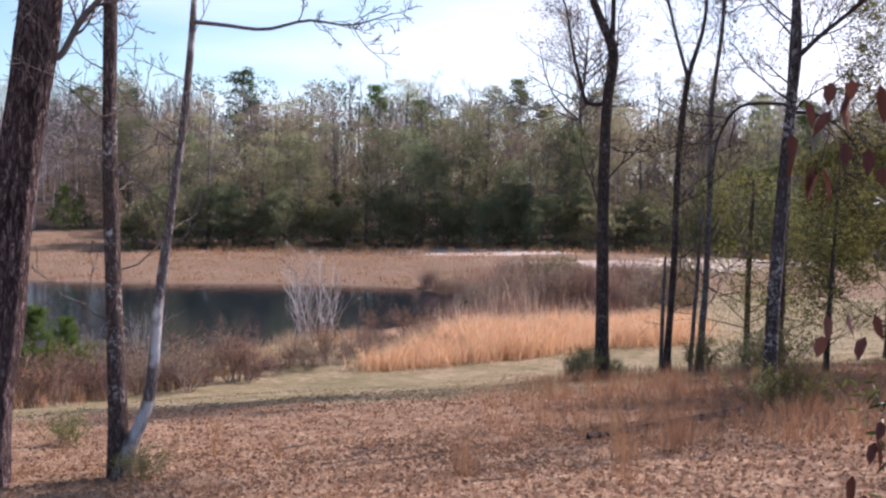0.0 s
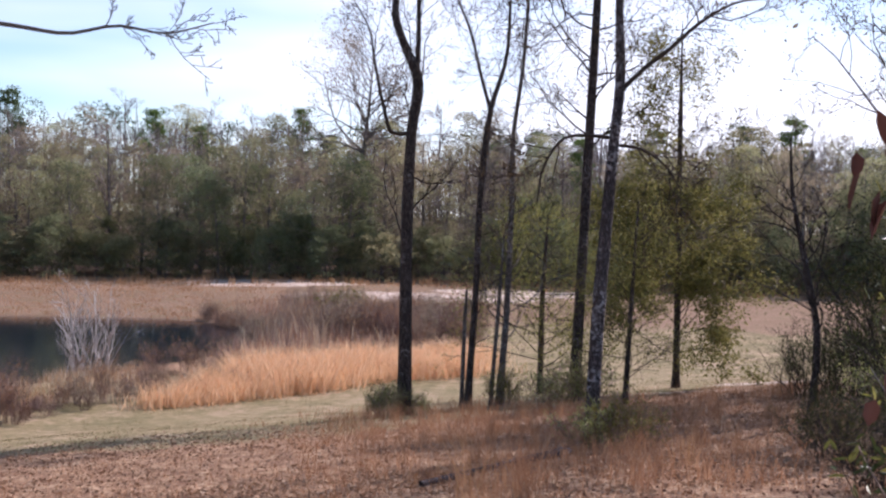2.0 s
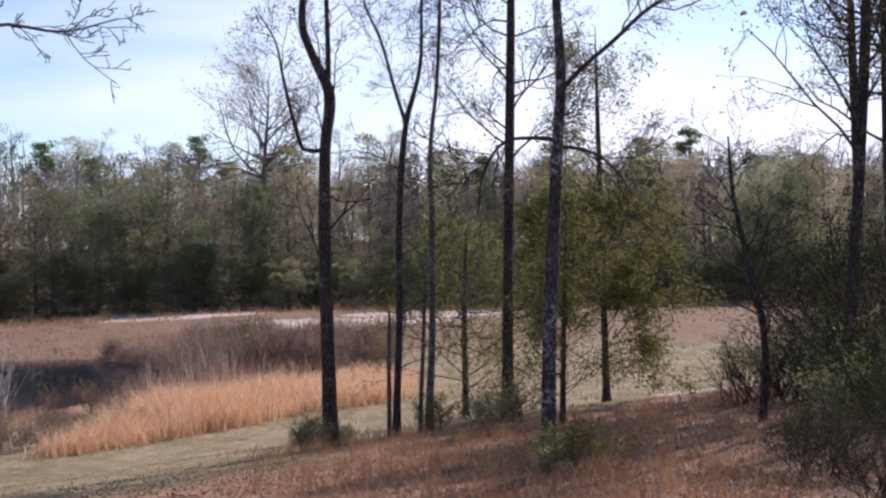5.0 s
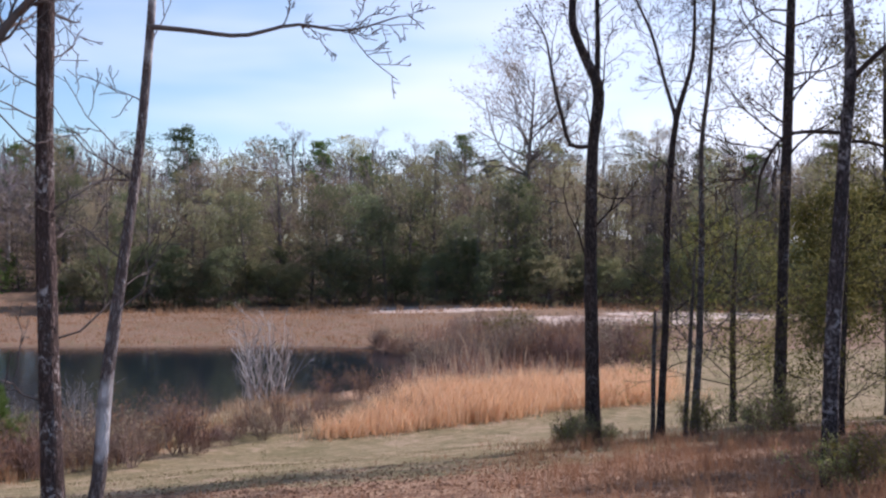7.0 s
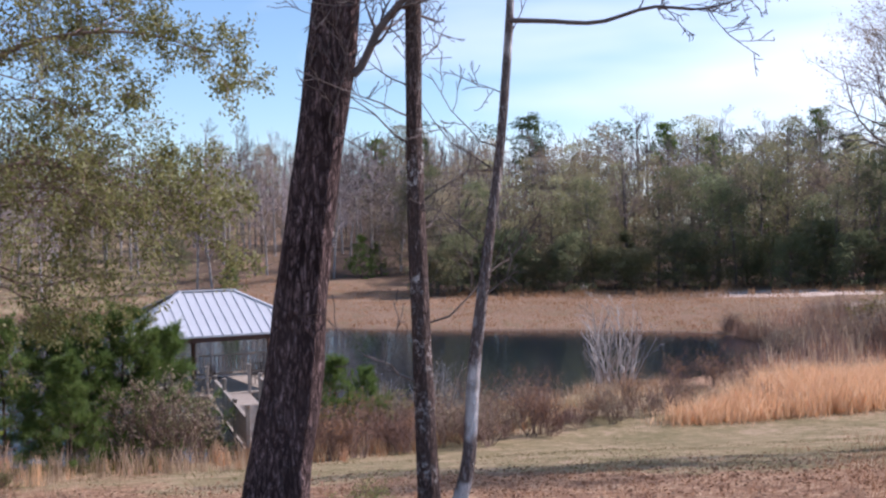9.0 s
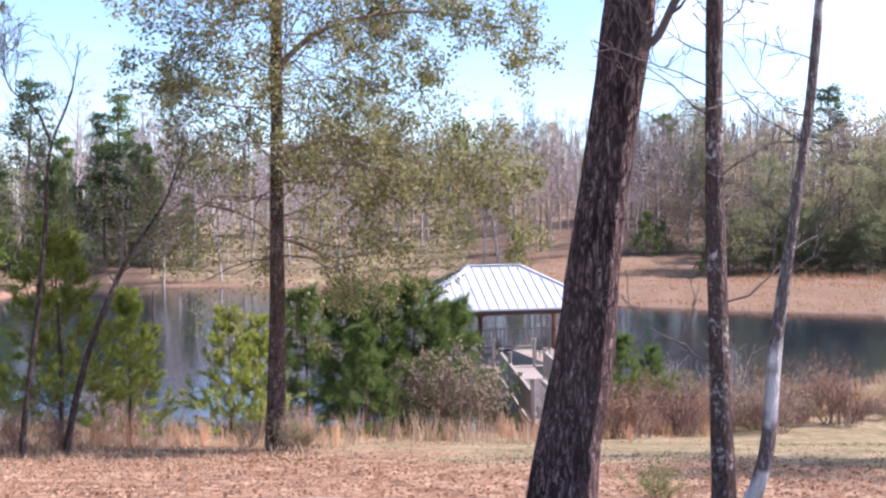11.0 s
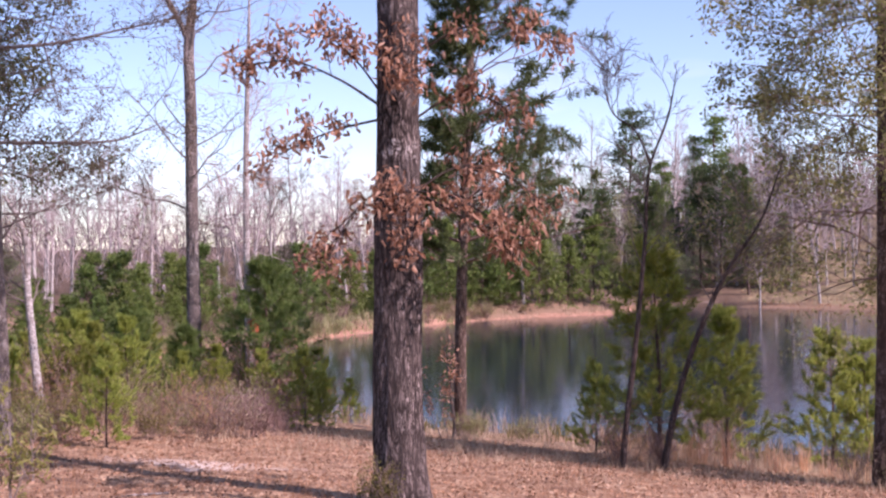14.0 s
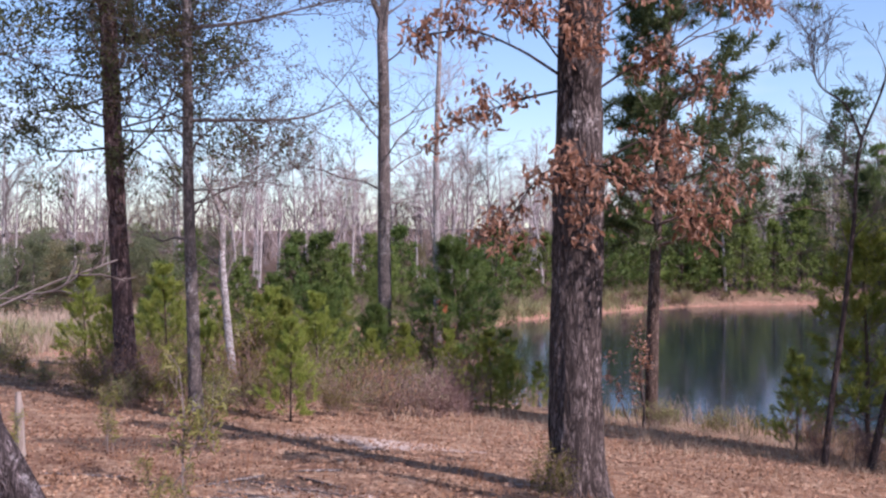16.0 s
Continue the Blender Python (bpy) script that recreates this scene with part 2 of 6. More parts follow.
LEAF_DEAD = leafy("dark_hanging_leaves", (0.07, 0.022, 0.018), (0.12, 0.042, 0.032), (0.19, 0.075, 0.055), 0.08, 0.6, 0.2)
LEAF_BAY = leafy("bay_leaves", (0.035, 0.045, 0.015), (0.08, 0.09, 0.025), (0.22, 0.20, 0.05), 0.35, 0.45, 0.3)
LAWN_GRASS = leafy("dry_lawn_blades", (0.155, 0.138, 0.06), (0.27, 0.215, 0.112), (0.41, 0.31, 0.195), 0.3, 0.8, 0.1)
# for dark drifts and the tree shade painted with them
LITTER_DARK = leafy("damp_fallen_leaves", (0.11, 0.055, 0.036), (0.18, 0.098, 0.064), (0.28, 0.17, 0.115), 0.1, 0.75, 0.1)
LITTER = leafy("fallen_leaves", (0.305, 0.175, 0.098), (0.415, 0.265, 0.158), (0.54, 0.39, 0.252), 0.1, 0.7, 0.15)


def ground_material():
    m = Mat("ground_cover")
    v = m.coord()

    def zone(name):
        a = m.t.nodes.new("ShaderNodeAttribute")
        a.attribute_name = name
        return a.outputs["Fac"]

    big, mid, fine = m.noise(v, 0.35, 5, 0.6), m.noise(v, 2.6, 5, 0.65), m.noise(v, 24, 4, 0.7)
    vor = m.n("ShaderNodeTexVoronoi", Vector=v, Scale=16.0)
    leaf = m.ramp(vor.outputs["Color"], [(0.1, (0.23, 0.13, 0.075)), (0.45, (0.345, 0.213, 0.128)), (0.85, (0.475, 0.335, 0.215))])
    leaf = m.mix(m.ramp(mid, [(0.40, (0, 0, 0)), (0.66, (1, 1, 1))]), leaf, (0.17, 0.09, 0.055))
    straw = m.ramp(fine, [(0.25, (0.17, 0.105, 0.068)), (0.75, (0.34, 0.225, 0.15))])
    straw = m.mix(m.ramp(big, [(0.42, (0, 0, 0)), (0.62, (1, 1, 1))]), straw, (0.22, 0.14, 0.088))
    straw = m.mix(m.ramp(m.noise(v, 0.9, 5, 0.7), [(0.5, (0, 0, 0)), (0.68, (0.8, 0.8, 0.8))]), straw, (0.19, 0.15, 0.08))
    lawn = m.ramp(m.math("ADD", m.math("MULTIPLY", m.noise(v, 3.2, 6, 0.75), 0.5), m.math("MULTIPLY", m.noise(v, 0.6, 4, 0.7), 0.5)), [(0.36, (0.14, 0.122, 0.055)), (0.5, (0.26, 0.205, 0.112)), (0.62, (0.42, 0.305, 0.2))])
    sand = m.ramp(fine, [(0.3, (0.44, 0.34, 0.265)), (0.7, (0.62, 0.51, 0.42))])
    clay = m.ramp(mid, [(0.3, (0.25, 0.125, 0.08)), (0.7, (0.42, 0.25, 0.17))])
    rag = m.math("ADD", m.math("MULTIPLY", m.math("SUBTRACT", m.math("ADD", m.math("MULTIPLY", mid, 0.6), m.math("MULTIPLY", big, 0.7)), 0.65), 1.3), m.math("MULTIPLY", m.math("SUBTRACT", fine, 0.5), 0.7))

    def edge(name):
        return m.ramp(m.math("ADD", zone(name), rag), [(0.42, (0, 0, 0)), (0.58, (1, 1, 1))])

    col = m.mix(edge("straw"), leaf, straw)
    # wood floor colour, which also tints the near shade blobs
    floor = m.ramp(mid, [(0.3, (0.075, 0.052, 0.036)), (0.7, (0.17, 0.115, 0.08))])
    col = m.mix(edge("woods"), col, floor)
    col = m.mix(edge("lawn"), col, lawn)
    col = m.mix(edge("clay"), col, clay)
    col = m.mix(edge("sand"), col, sand)
    h = m.math("ADD", m.math("MULTIPLY", vor.outputs["Distance"], 0.8), fine)
    return m.done(m.principled(col, 0.95, m.bump(h, 0.7, 0.05), 0.1))


def water_material():
    m = Mat("pond_water")
    v = m.coord(scale=(1, 1, 1))
    rip = m.math("ADD", m.noise(v, 1.1, 4, 0.6), m.math("MULTIPLY", m.noise(v, 6.0, 3), 0.35))
    col = m.mix(m.noise(v, 0.05, 2), (0.008, 0.016, 0.026), (0.012, 0.019, 0.026))
    p = m.principled(col, 0.035, m.bump(rip, 0.17, 0.05), 0.5)
    return m.done(p)


def wood_material(name, a, b):
    m = Mat(name)
    v = m.coord(scale=(9, 9, 1.2))
    info = m.t.nodes.new("ShaderNodeObjectInfo")
    col = m.ramp(m.noise(v, 3.0, 6, 0.7), [(0.3, a), (0.7, b)])
    col = m.mix(m.math("MULTIPLY", info.outputs["Random"], 0.4), col, tuple(0.7 * x for x in a))
    return m.done(m.principled(col, 0.85, m.bump(m.noise(v, 8, 4), 0.4, 0.01), 0.2))


def metal_roof():
    m = Mat("galvanised_roofing")
    v = m.coord()
    col = m.mix(m.noise(v, 1.4, 5, 0.6), (0.4, 0.415, 0.435), (0.5, 0.515, 0.53))
    return m.done(m.principled(col, m.math("ADD", m.math("MULTIPLY", m.noise(v, 5, 3), 0.2), 0.45), None, 0.4, 0.15))


def plain(name, a, b, rough=0.7, scale=12):
    m = Mat(name)
    return m.done(m.principled(m.mix(m.noise(m.coord(), scale, 4), a, b), rough, None, 0.3))


GROUND, WATER = ground_material(), water_material()
WOOD = wood_material("weathered_decking", (0.25, 0.20, 0.155), (0.46, 0.40, 0.34))
WOOD_DARK = wood_material("dark_stained_wood", (0.09, 0.045, 0.03), (0.19, 0.10, 0.07))
ROOFING = metal_roof()
DRIFT = wood_material("bleached_dead_wood", (0.22, 0.17, 0.135), (0.50, 0.43, 0.36))
RED_PAINT = plain("faded_red_paint", (0.45, 0.09, 0.04), (0.55, 0.15, 0.08))
STONE = plain("pale_rock", (0.42, 0.34, 0.28), (0.6, 0.52, 0.45), 0.9, 6)


# ---- mesh building ----
class Build:
    """Gathers tubes, leaves and boxes into one mesh."""

    def __init__(self):
        self.v, self.f, self.count = [], [], 0

    def add(self, verts, quads):
        self.v.append(np.asarray(verts, float))
        self.f.append(np.asarray(quads, int) + self.count)
        self.count += len(verts)

    def tube(self, pts, rad, sides=6):
        pts, rad = np.asarray(pts, float), np.asarray(rad, float)
        way = np.gradient(pts, axis=0)
        way /= np.linalg.norm(way, axis=1, keepdims=True) + 1e-9
        ref = np.array([1.0, 0, 0]) if abs(way[0, 0]) < 0.8 else np.array([0, 1.0, 0])
        u = np.cross(way, ref)
        u /= np.linalg.norm(u, axis=1, keepdims=True) + 1e-9
        w = np.cross(way, u)
        ang = np.arange(sides) * 2 * np.pi / sides
        ring = pts[:, None] + rad[:, None, None] * (np.cos(ang)[None, :, None] * u[:, None] + np.sin(ang)[None, :, None] * w[:, None])
        n = len(pts)
        i, j = np.meshgrid(np.arange(n - 1), np.arange(sides), indexing="ij")
        k = (j + 1) % sides
        quads = np.stack([i * sides + j, i * sides + k, (i + 1) * sides + k, (i + 1) * sides + j], -1).reshape(-1, 4)
        self.add(ring.reshape(-1, 3), quads)

    def leaves(self, rng, places, ways, length, width, droop=0.0):
        """Kite-shaped leaves from their stalks outwards."""
        n = len(places)
        if not n:
            return
        way = np.asarray(ways, float) + np.array([0, 0, -droop])
        way /= np.linalg.norm(way, axis=1, keepdims=True) + 1e-9
        side = np.cross(way, rng.normal(size=(n, 3)))
        side /= np.linalg.norm(side, axis=1, keepdims=True) + 1e-9
        ln = (length * rng.uniform(0.6, 1.3, n))[:, None]
        wd = (width * rng.uniform(0.7, 1.2, n))[:, None]
        up = np.cross(side, way) * ln * 0.12
        p = np.asarray(places, float)
        verts = np.stack([p, p + way * ln * 0.5 + side * wd * 0.5 + up, p + way * ln, p + way * ln * 0.5 - side * wd * 0.5 + up], 1)
        self.add(verts.reshape(-1, 3), np.arange(4 * n).reshape(-1, 4))

    def ovals(self, rng, places, ways, length, width, droop=0.0):
        """Oval leaves folded along the midrib, for those seen close."""
        n = len(places)
        way = np.asarray(ways, float) + np.array([0, 0, -droop])
        way /= np.linalg.norm(way, axis=1, keepdims=True) + 1e-9
        side = np.cross(way, rng.normal(size=(n, 3)))
        side /= np.linalg.norm(side, axis=1, keepdims=True) + 1e-9
        ln, wd = (length * rng.uniform(0.6, 1.3, n))[:, None], (width * rng.uniform(0.7, 1.2, n))[:, None]
        up, p = np.cross(side, way) * wd * 0.3, np.asarray(places, float)
        bend = np.array([0, 0, -0.12]) * ln
        verts = np.stack([p, p + way * ln + bend, p + way * ln * 0.3 + side * wd * 0.46 + up, p + way * ln * 0.7 + side * wd * 0.4 + up + bend * 0.5,
                          p + way * ln * 0.3 - side * wd * 0.46 + up, p + way * ln * 0.7 - side * wd * 0.4 + up + bend * 0.5], 1)
        base = np.arange(n)[:, None] * 6
        self.add(verts.reshape(-1, 3), np.concatenate([base + [0, 2, 3, 1], base + [0, 1, 5, 4]]))

    def blades(self, rng, feet, height, width, lean=0.3):
        """Grass blades that bend over at the tip."""
        n = len(feet)
        ang = rng.uniform(0, 2 * np.pi, n)
        out = np.stack([np.cos(ang), np.sin(ang), 0 * ang], 1)
        h = (np.asarray(height) * rng.uniform(0.6, 1.15, n))[:, None]
        bend = out * h * (lean * rng.uniform(0.2, 1.3, n))[:, None]
        turn = rng.uniform(0, np.pi, n)
        side = np.stack([np.cos(turn), np.sin(turn), 0 * turn], 1) * width * 0.5
        up = np.array([0, 0, 1.0])
        a = np.asarray(feet, float)
        m1 = a + up * h * 0.6 + bend * 0.35
        tip = a + up * h + bend
        verts = np.stack([a - side, a + side, m1 + side * 0.8, m1 - side * 0.8, tip + side * 0.15, tip - side * 0.15], 1).reshape(-1, 3)
        base = np.arange(n)[:, None] * 6
        self.add(verts, np.concatenate([base + [0, 1, 2, 3], base + [3, 2, 4, 5]]))

    def box(self, a, b, w, h, up=(0, 0, 1)):
        """A squared timber from a to b, w wide and h high."""
        a, b, up = (np.asarray(q, float) for q in (a, b, up))
        way = (b - a) / np.linalg.norm(b - a)
        side = np.cross(way, up)
        side = side / np.linalg.norm(side) if np.linalg.norm(side) > 1e-6 else np.array([1.0, 0, 0])
        top = np.cross(side, way)
        c = 0.12 * min(w, h)
        prof = [(-w / 2 + c, -h / 2), (w / 2 - c, -h / 2), (w / 2, -h / 2 + c), (w / 2, h / 2 - c),
                (w / 2 - c, h / 2), (-w / 2 + c, h / 2), (-w / 2, h / 2 - c), (-w / 2, -h / 2 + c)]
        ring = [side * x + top * y for x, y in prof]
        verts = [a + q for q in ring] + [b + q for q in ring]
        quads = [[i, (i + 1) % 8, 8 + (i + 1) % 8, 8 + i] for i in range(8)]
        quads += [[0, 7, 6, 1], [1, 6, 5, 2], [2, 5, 4, 3], [8, 9, 14, 15], [9, 10, 13, 14], [10, 11, 12, 13]]
        self.add(verts, quads)

    def mesh(self, name, material, smooth=True):
        me = bpy.data.meshes.new(name)
        v, f = np.concatenate(self.v), np.concatenate(self.f)
        me.vertices.add(len(v))
        me.vertices.foreach_set("co", v.ravel().astype(np.float32))
        me.loops.add(f.size)
        me.loops.foreach_set("vertex_index", f.ravel().astype(np.int32))
        me.polygons.add(len(f))
        me.polygons.foreach_set("loop_start", np.arange(0, f.size, f.shape[1], dtype=np.int32))
        me.polygons.foreach_set("use_smooth", np.full(len(f), smooth))
        me.update(calc_edges=True)
        me.materials.append(material)
        return me


def part(name, build, material, parent, label="", smooth=True):
    """One mesh part under a thing; the mesh is in the thing's own coordinates."""
    ob = new(name, build.mesh(name, material, smooth))
    ob.parent = parent
    return tagged(ob, label)


def thing(name, x, y, z, label, category, group="", turn=0.0, size=1.0):
    ob = new(name)
    ob.empty_display_size = 0.2
    ob.matrix_basis = pose(x, y, z, 0, 0, turn) @ Matrix.Diagonal((size, size, size, 1))
    return tagged(ob, label, category, group)


# ---- the lie of the land ----
def polar(az, r):
    return -math.sin(radians(az)) * r, math.cos(radians(az)) * r


SHORE = [polar(*q) for q in (
    (118, 46), (108, 42), (98, 40), (88, 39), (78, 38), (70, 38), (60, 36), (50, 34.5), (42, 33), (36, 36), (30, 40), (25, 43.5), (20, 47),
    (15, 53), (12, 60), (12, 68), (14, 74), (18, 78), (24, 80), (30, 81), (35, 84), (41, 92), (48, 104), (55, 113), (61, 119), (64.5, 123), (65.3, 116),
    (66.5, 108), (69, 106), (73, 103), (76, 97), (79, 91), (81.5, 86), (83, 80), (85, 84), (88, 80), (91, 70), (95, 64), (101, 66), (108, 68), (118, 66))]
SHORE = np.array(SHORE)


def shore_distance(x, y):
    """Metres to the pond's edge, below zero over the water."""
    p = np.stack([np.ravel(x), np.ravel(y)], 1)
    best, inside = np.full(len(p), 1e9), np.zeros(len(p), bool)
    for a, b in zip(SHORE, np.roll(SHORE, -1, 0)):
        d = b - a
        k = np.clip(((p - a) @ d) / (d @ d), 0, 1)
        best = np.minimum(best, np.linalg.norm(p - a - k[:, None] * d, axis=1))
        cross = ((a[1] > p[:, 1]) != (b[1] > p[:, 1])) & (p[:, 0] < (b[0] - a[0]) * (p[:, 1] - a[1]) / (b[1] - a[1] + 1e-12) + a[0])
        inside ^= cross
    return np.where(inside, -best, best).reshape(np.shape(x))


def step(e0, e1, v):
    k = np.clip((v - e0) / (e1 - e0), 0, 1)
    return k * k * (3 - 2 * k)


def land(x, y):
    """Height of the ground over the pond's level."""
    x, y = np.asarray(x, float), np.asarray(y, float)
    r = np.hypot(x, y)
    az = np.degrees(np.arctan2(-x, y))
    s = -0.643 * x + 0.766 * y
    slope = 5.45 - 0.10 * s - 0.0018 * np.maximum(s, 0) * s
    slope = np.where(s < -8, 6.25, slope)
    low = 0.85 + 0.5 * step(45, 5, az) * step(15, 60, r)
    wave = 0.16 * np.sin(x * 0.21 + 1.0) * np.cos(y * 0.17) + 0.05 * np.sin(x * 0.9) * np.sin(y * 0.8 + 0.5)
    far = low + step(98, 190, r) * (9.5 * np.exp(-((az - 46) / 17.0) ** 2) + 5 * np.exp(-((az - 5) / 30.0) ** 2)) + step(80, 200, r) * 2 + step(190, 260, r) * 5 * step(24, 32, az)
    k = np.clip(0.5 + (slope - far) / 2.4, 0, 1)
    base = far * (1 - k) + slope * k + 0.6 * k * (1 - k) + wave * 0.5
    base = base - 0.24 * np.exp(-((x + 4.9) ** 2 + (y - 7.9) ** 2) / 16.0)      # a shallow dip round the leaning trunks
    d = shore_distance(x, y)
    bank = 0.06 + np.where(r > 75, 0.28 - 0.17 * step(66, 56, az), 0.42) * d
    bank = np.where((az > 75) & (r > 70), 0.06 + 0.45 * d, bank)
    out = np.minimum(base, bank)
    return np.where(d < 0, np.maximum(-1.6, 0.35 * d), out)


def height(x, y):
    return float(land(np.array([x]), np.array([y]))[0])


def make_ground():
    az = np.radians(np.concatenate([np.arange(-50, 125, 0.55), np.arange(125, 310, 4.0)]))
    r = np.concatenate([np.arange(0.02, 16, 0.22), np.arange(16, 50, 0.45), np.arange(50, 130, 1.1), np.geomspace(131, 3800, 40)])
    A, R = np.meshgrid(az, r, indexing="ij")
    X, Y = 2.0 - np.sin(A) * R, -3.5 + np.cos(A) * R
    Z = land(X, Y)
    Z = np.where(R < 20, Z + 0.02 * np.sin(X * 3.1) * np.sin(Y * 2.7), Z)
    n, m = X.shape
    b = Build()
    i, j = np.meshgrid(np.arange(n), np.arange(m - 1), indexing="ij")
    k = (i + 1) % n
    b.add(np.stack([X, Y, Z], -1).reshape(-1, 3), np.stack([i * m + j, i * m + j + 1, k * m + j + 1, k * m + j], -1).reshape(-1, 4))
    me = b.mesh("ground", GROUND)
    V = np.concatenate(b.v)
    x, y = V[:, 0], V[:, 1]
    rr, aa, d = np.hypot(x, y), np.degrees(np.arctan2(-x, y)), shore_distance(x, y)
    s = -0.643 * x + 0.766 * y

    def blob(az0, r0, sa, sr):
        bx, by = polar(az0, r0)
        ca, sn = math.cos(radians(az0)), math.sin(radians(az0))
        u, w = (x - bx) * ca + (y - by) * sn, -(x - bx) * sn + (y - by) * ca
        return np.exp(-(u / sa) ** 2 - (w / sr) ** 2)

    lawn = step(14.0, 17.0, s + 1.2 * np.sin(aa * 0.15)) * step(46, 40, rr) * step(52, 40, aa) * step(0.5, 2.5, d) * 0.95
    lawn = np.maximum(lawn, 0.55 * step(70, 55, aa) * step(38, 46, aa) * step(16, 20, s) * step(1, 3, d))
    lawn = np.maximum(lawn, 0.95 * step(3, 0, aa) * step(24, 30, rr) * step(75, 55, rr))
    straw = np.maximum(step(44, 52, rr), 0.5 * step(14, 20, s) * step(50, 56, aa))
    sand = 1.25 * np.maximum.reduce([blob(5, 85, 10, 5.0), blob(13, 99, 8, 4.0), blob(-0.5, 93, 8, 4.0), 0.8 * blob(50, 11.8, 1.6, 0.5), 0.75 * blob(44, 11.6, 0.7, 0.4),
                                     0.45 * blob(86, 15.5, 1.6, 0.9), 0.4 * blob(80, 12.6, 1.4, 0.8), 0.44 * blob(89, 10.6, 1.8, 0.8), 0.42 * blob(95, 9.2, 1.5, 0.7),
                                     0.9 * blob(-14, 28, 1.4, 0.8), 0.6 * blob(-11, 26, 2.2, 0.4), 0.3 * blob(62, 121, 6, 1.5)])
    # the near blobs paint tree shade and dark litter into the slope
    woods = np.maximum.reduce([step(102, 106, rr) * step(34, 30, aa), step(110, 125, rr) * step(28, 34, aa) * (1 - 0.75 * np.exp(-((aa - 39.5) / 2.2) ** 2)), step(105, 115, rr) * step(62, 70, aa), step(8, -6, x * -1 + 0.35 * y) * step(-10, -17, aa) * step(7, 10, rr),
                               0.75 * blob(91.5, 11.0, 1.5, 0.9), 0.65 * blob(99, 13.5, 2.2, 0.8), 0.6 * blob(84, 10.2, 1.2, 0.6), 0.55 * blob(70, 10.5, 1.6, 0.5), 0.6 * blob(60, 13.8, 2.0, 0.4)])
    ragged = 0.5 + 0.5 * np.sin(aa * 2.1) * np.sin(aa * 0.83 + 1)
    clay = np.maximum(step(2.6, 0.8, d) * step(70, 76, aa) * step(70, 76, rr) * (-0.2 + 1.0 * ragged), 0.6 * step(2.2, 0.4, d) * (rr > 60) * step(60, 66, aa))
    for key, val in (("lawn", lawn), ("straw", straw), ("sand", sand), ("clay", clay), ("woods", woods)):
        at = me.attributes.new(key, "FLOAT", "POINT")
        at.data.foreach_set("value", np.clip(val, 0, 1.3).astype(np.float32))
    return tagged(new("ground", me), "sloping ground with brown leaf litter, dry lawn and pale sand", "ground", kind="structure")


ground = make_ground()

pond = Build()
wx, wy = np.meshgrid(np.linspace(-135, 12, 50), np.linspace(-50, 108, 50), indexing="ij")
wi, wj = np.meshgrid(np.arange(49), np.arange(49), indexing="ij")
pond.add(np.stack([wx, wy, 0 * wx], -1).reshape(-1, 3), np.stack([wi * 50 + wj, (wi + 1) * 50 + wj, (wi + 1) * 50 + wj + 1, wi * 50 + wj + 1], -1).reshape(-1, 4))
tagged(new("water", pond.mesh("water", WATER)), "still dark pond water mirroring trees and sky", "water", kind="structure")


# ---- growing things ----
def spread(rng, way, angle):
    """A direction that leans from way by about angle degrees."""
    way = np.asarray(way, float)
    side = np.cross(way, rng.normal(size=3))
    side /= np.linalg.norm(side) + 1e-9
    a = radians(angle * rng.uniform(0.7, 1.3))
    return way / np.linalg.norm(way) * math.cos(a) + side * math.sin(a)


def grow(b, rng, start, way, length, r0, level, kids, angle=48, ratio=0.55, wander=0.16, lift=0.05, tips=None, sides=(6, 5, 4, 3, 3), rmin=0.004, first=0.25, flat=0.0):
    """A branch with its side branches. kids: how many of them at each level."""
    if flat and level >= len(kids):      # the last twigs are slivers of that width
        d = np.asarray(way, float) / (np.linalg.norm(way) + 1e-9)
        p, side = np.asarray(start, float), np.cross(d, rng.normal(size=3))
        side *= 0.5 * flat / (np.linalg.norm(side) + 1e-9)
        mid = p + d * length * 0.5 + rng.normal(size=3) * length * 0.06
        b.add([p, mid - side, p + d * length + rng.normal(size=3) * length * 0.1, mid + side], [[0, 1, 2, 3]])
        if tips is not None:
            tips.extend(((mid, d), (p + d * length, d)))
        return
    n = max(4, int(5 - level) + 2) if not flat else 4
    pts, d = [np.asarray(start, float)], np.asarray(way, float) / (np.linalg.norm(way) + 1e-9)
    ways = [d]
    for _ in range(n - 1):
        d = d + rng.normal(size=3) * wander + np.array([0, 0, lift])
        d /= np.linalg.norm(d)
        pts.append(pts[-1] + d * length / (n - 1))
        ways.append(d)
    pts = np.array(pts)
    rad = np.maximum(r0 * np.linspace(1, 0.3, n), rmin)
    b.tube(pts, rad, sides[min(level, len(sides) - 1)])
    if level >= len(kids):
        if tips is not None:
            for i in range(1, n):
                tips.append((pts[i], ways[i]))
        return
    count = kids[level]
    for c in range(count):
        f = first + (1 - first) * (c + rng.uniform(0.1, 0.9)) / count
        k = min(int(f * (n - 1)), n - 2)
        p = pts[k] + (pts[k + 1] - pts[k]) * (f * (n - 1) - k)
        grow(b, rng, p, spread(rng, ways[k], angle), length * ratio * rng.uniform(0.7, 1.2) * (1.15 - 0.55 * f), max(rad[k] * 0.6, rmin), level + 1, kids, angle, ratio, wander,
             lift, tips, sides, rmin, first, flat)


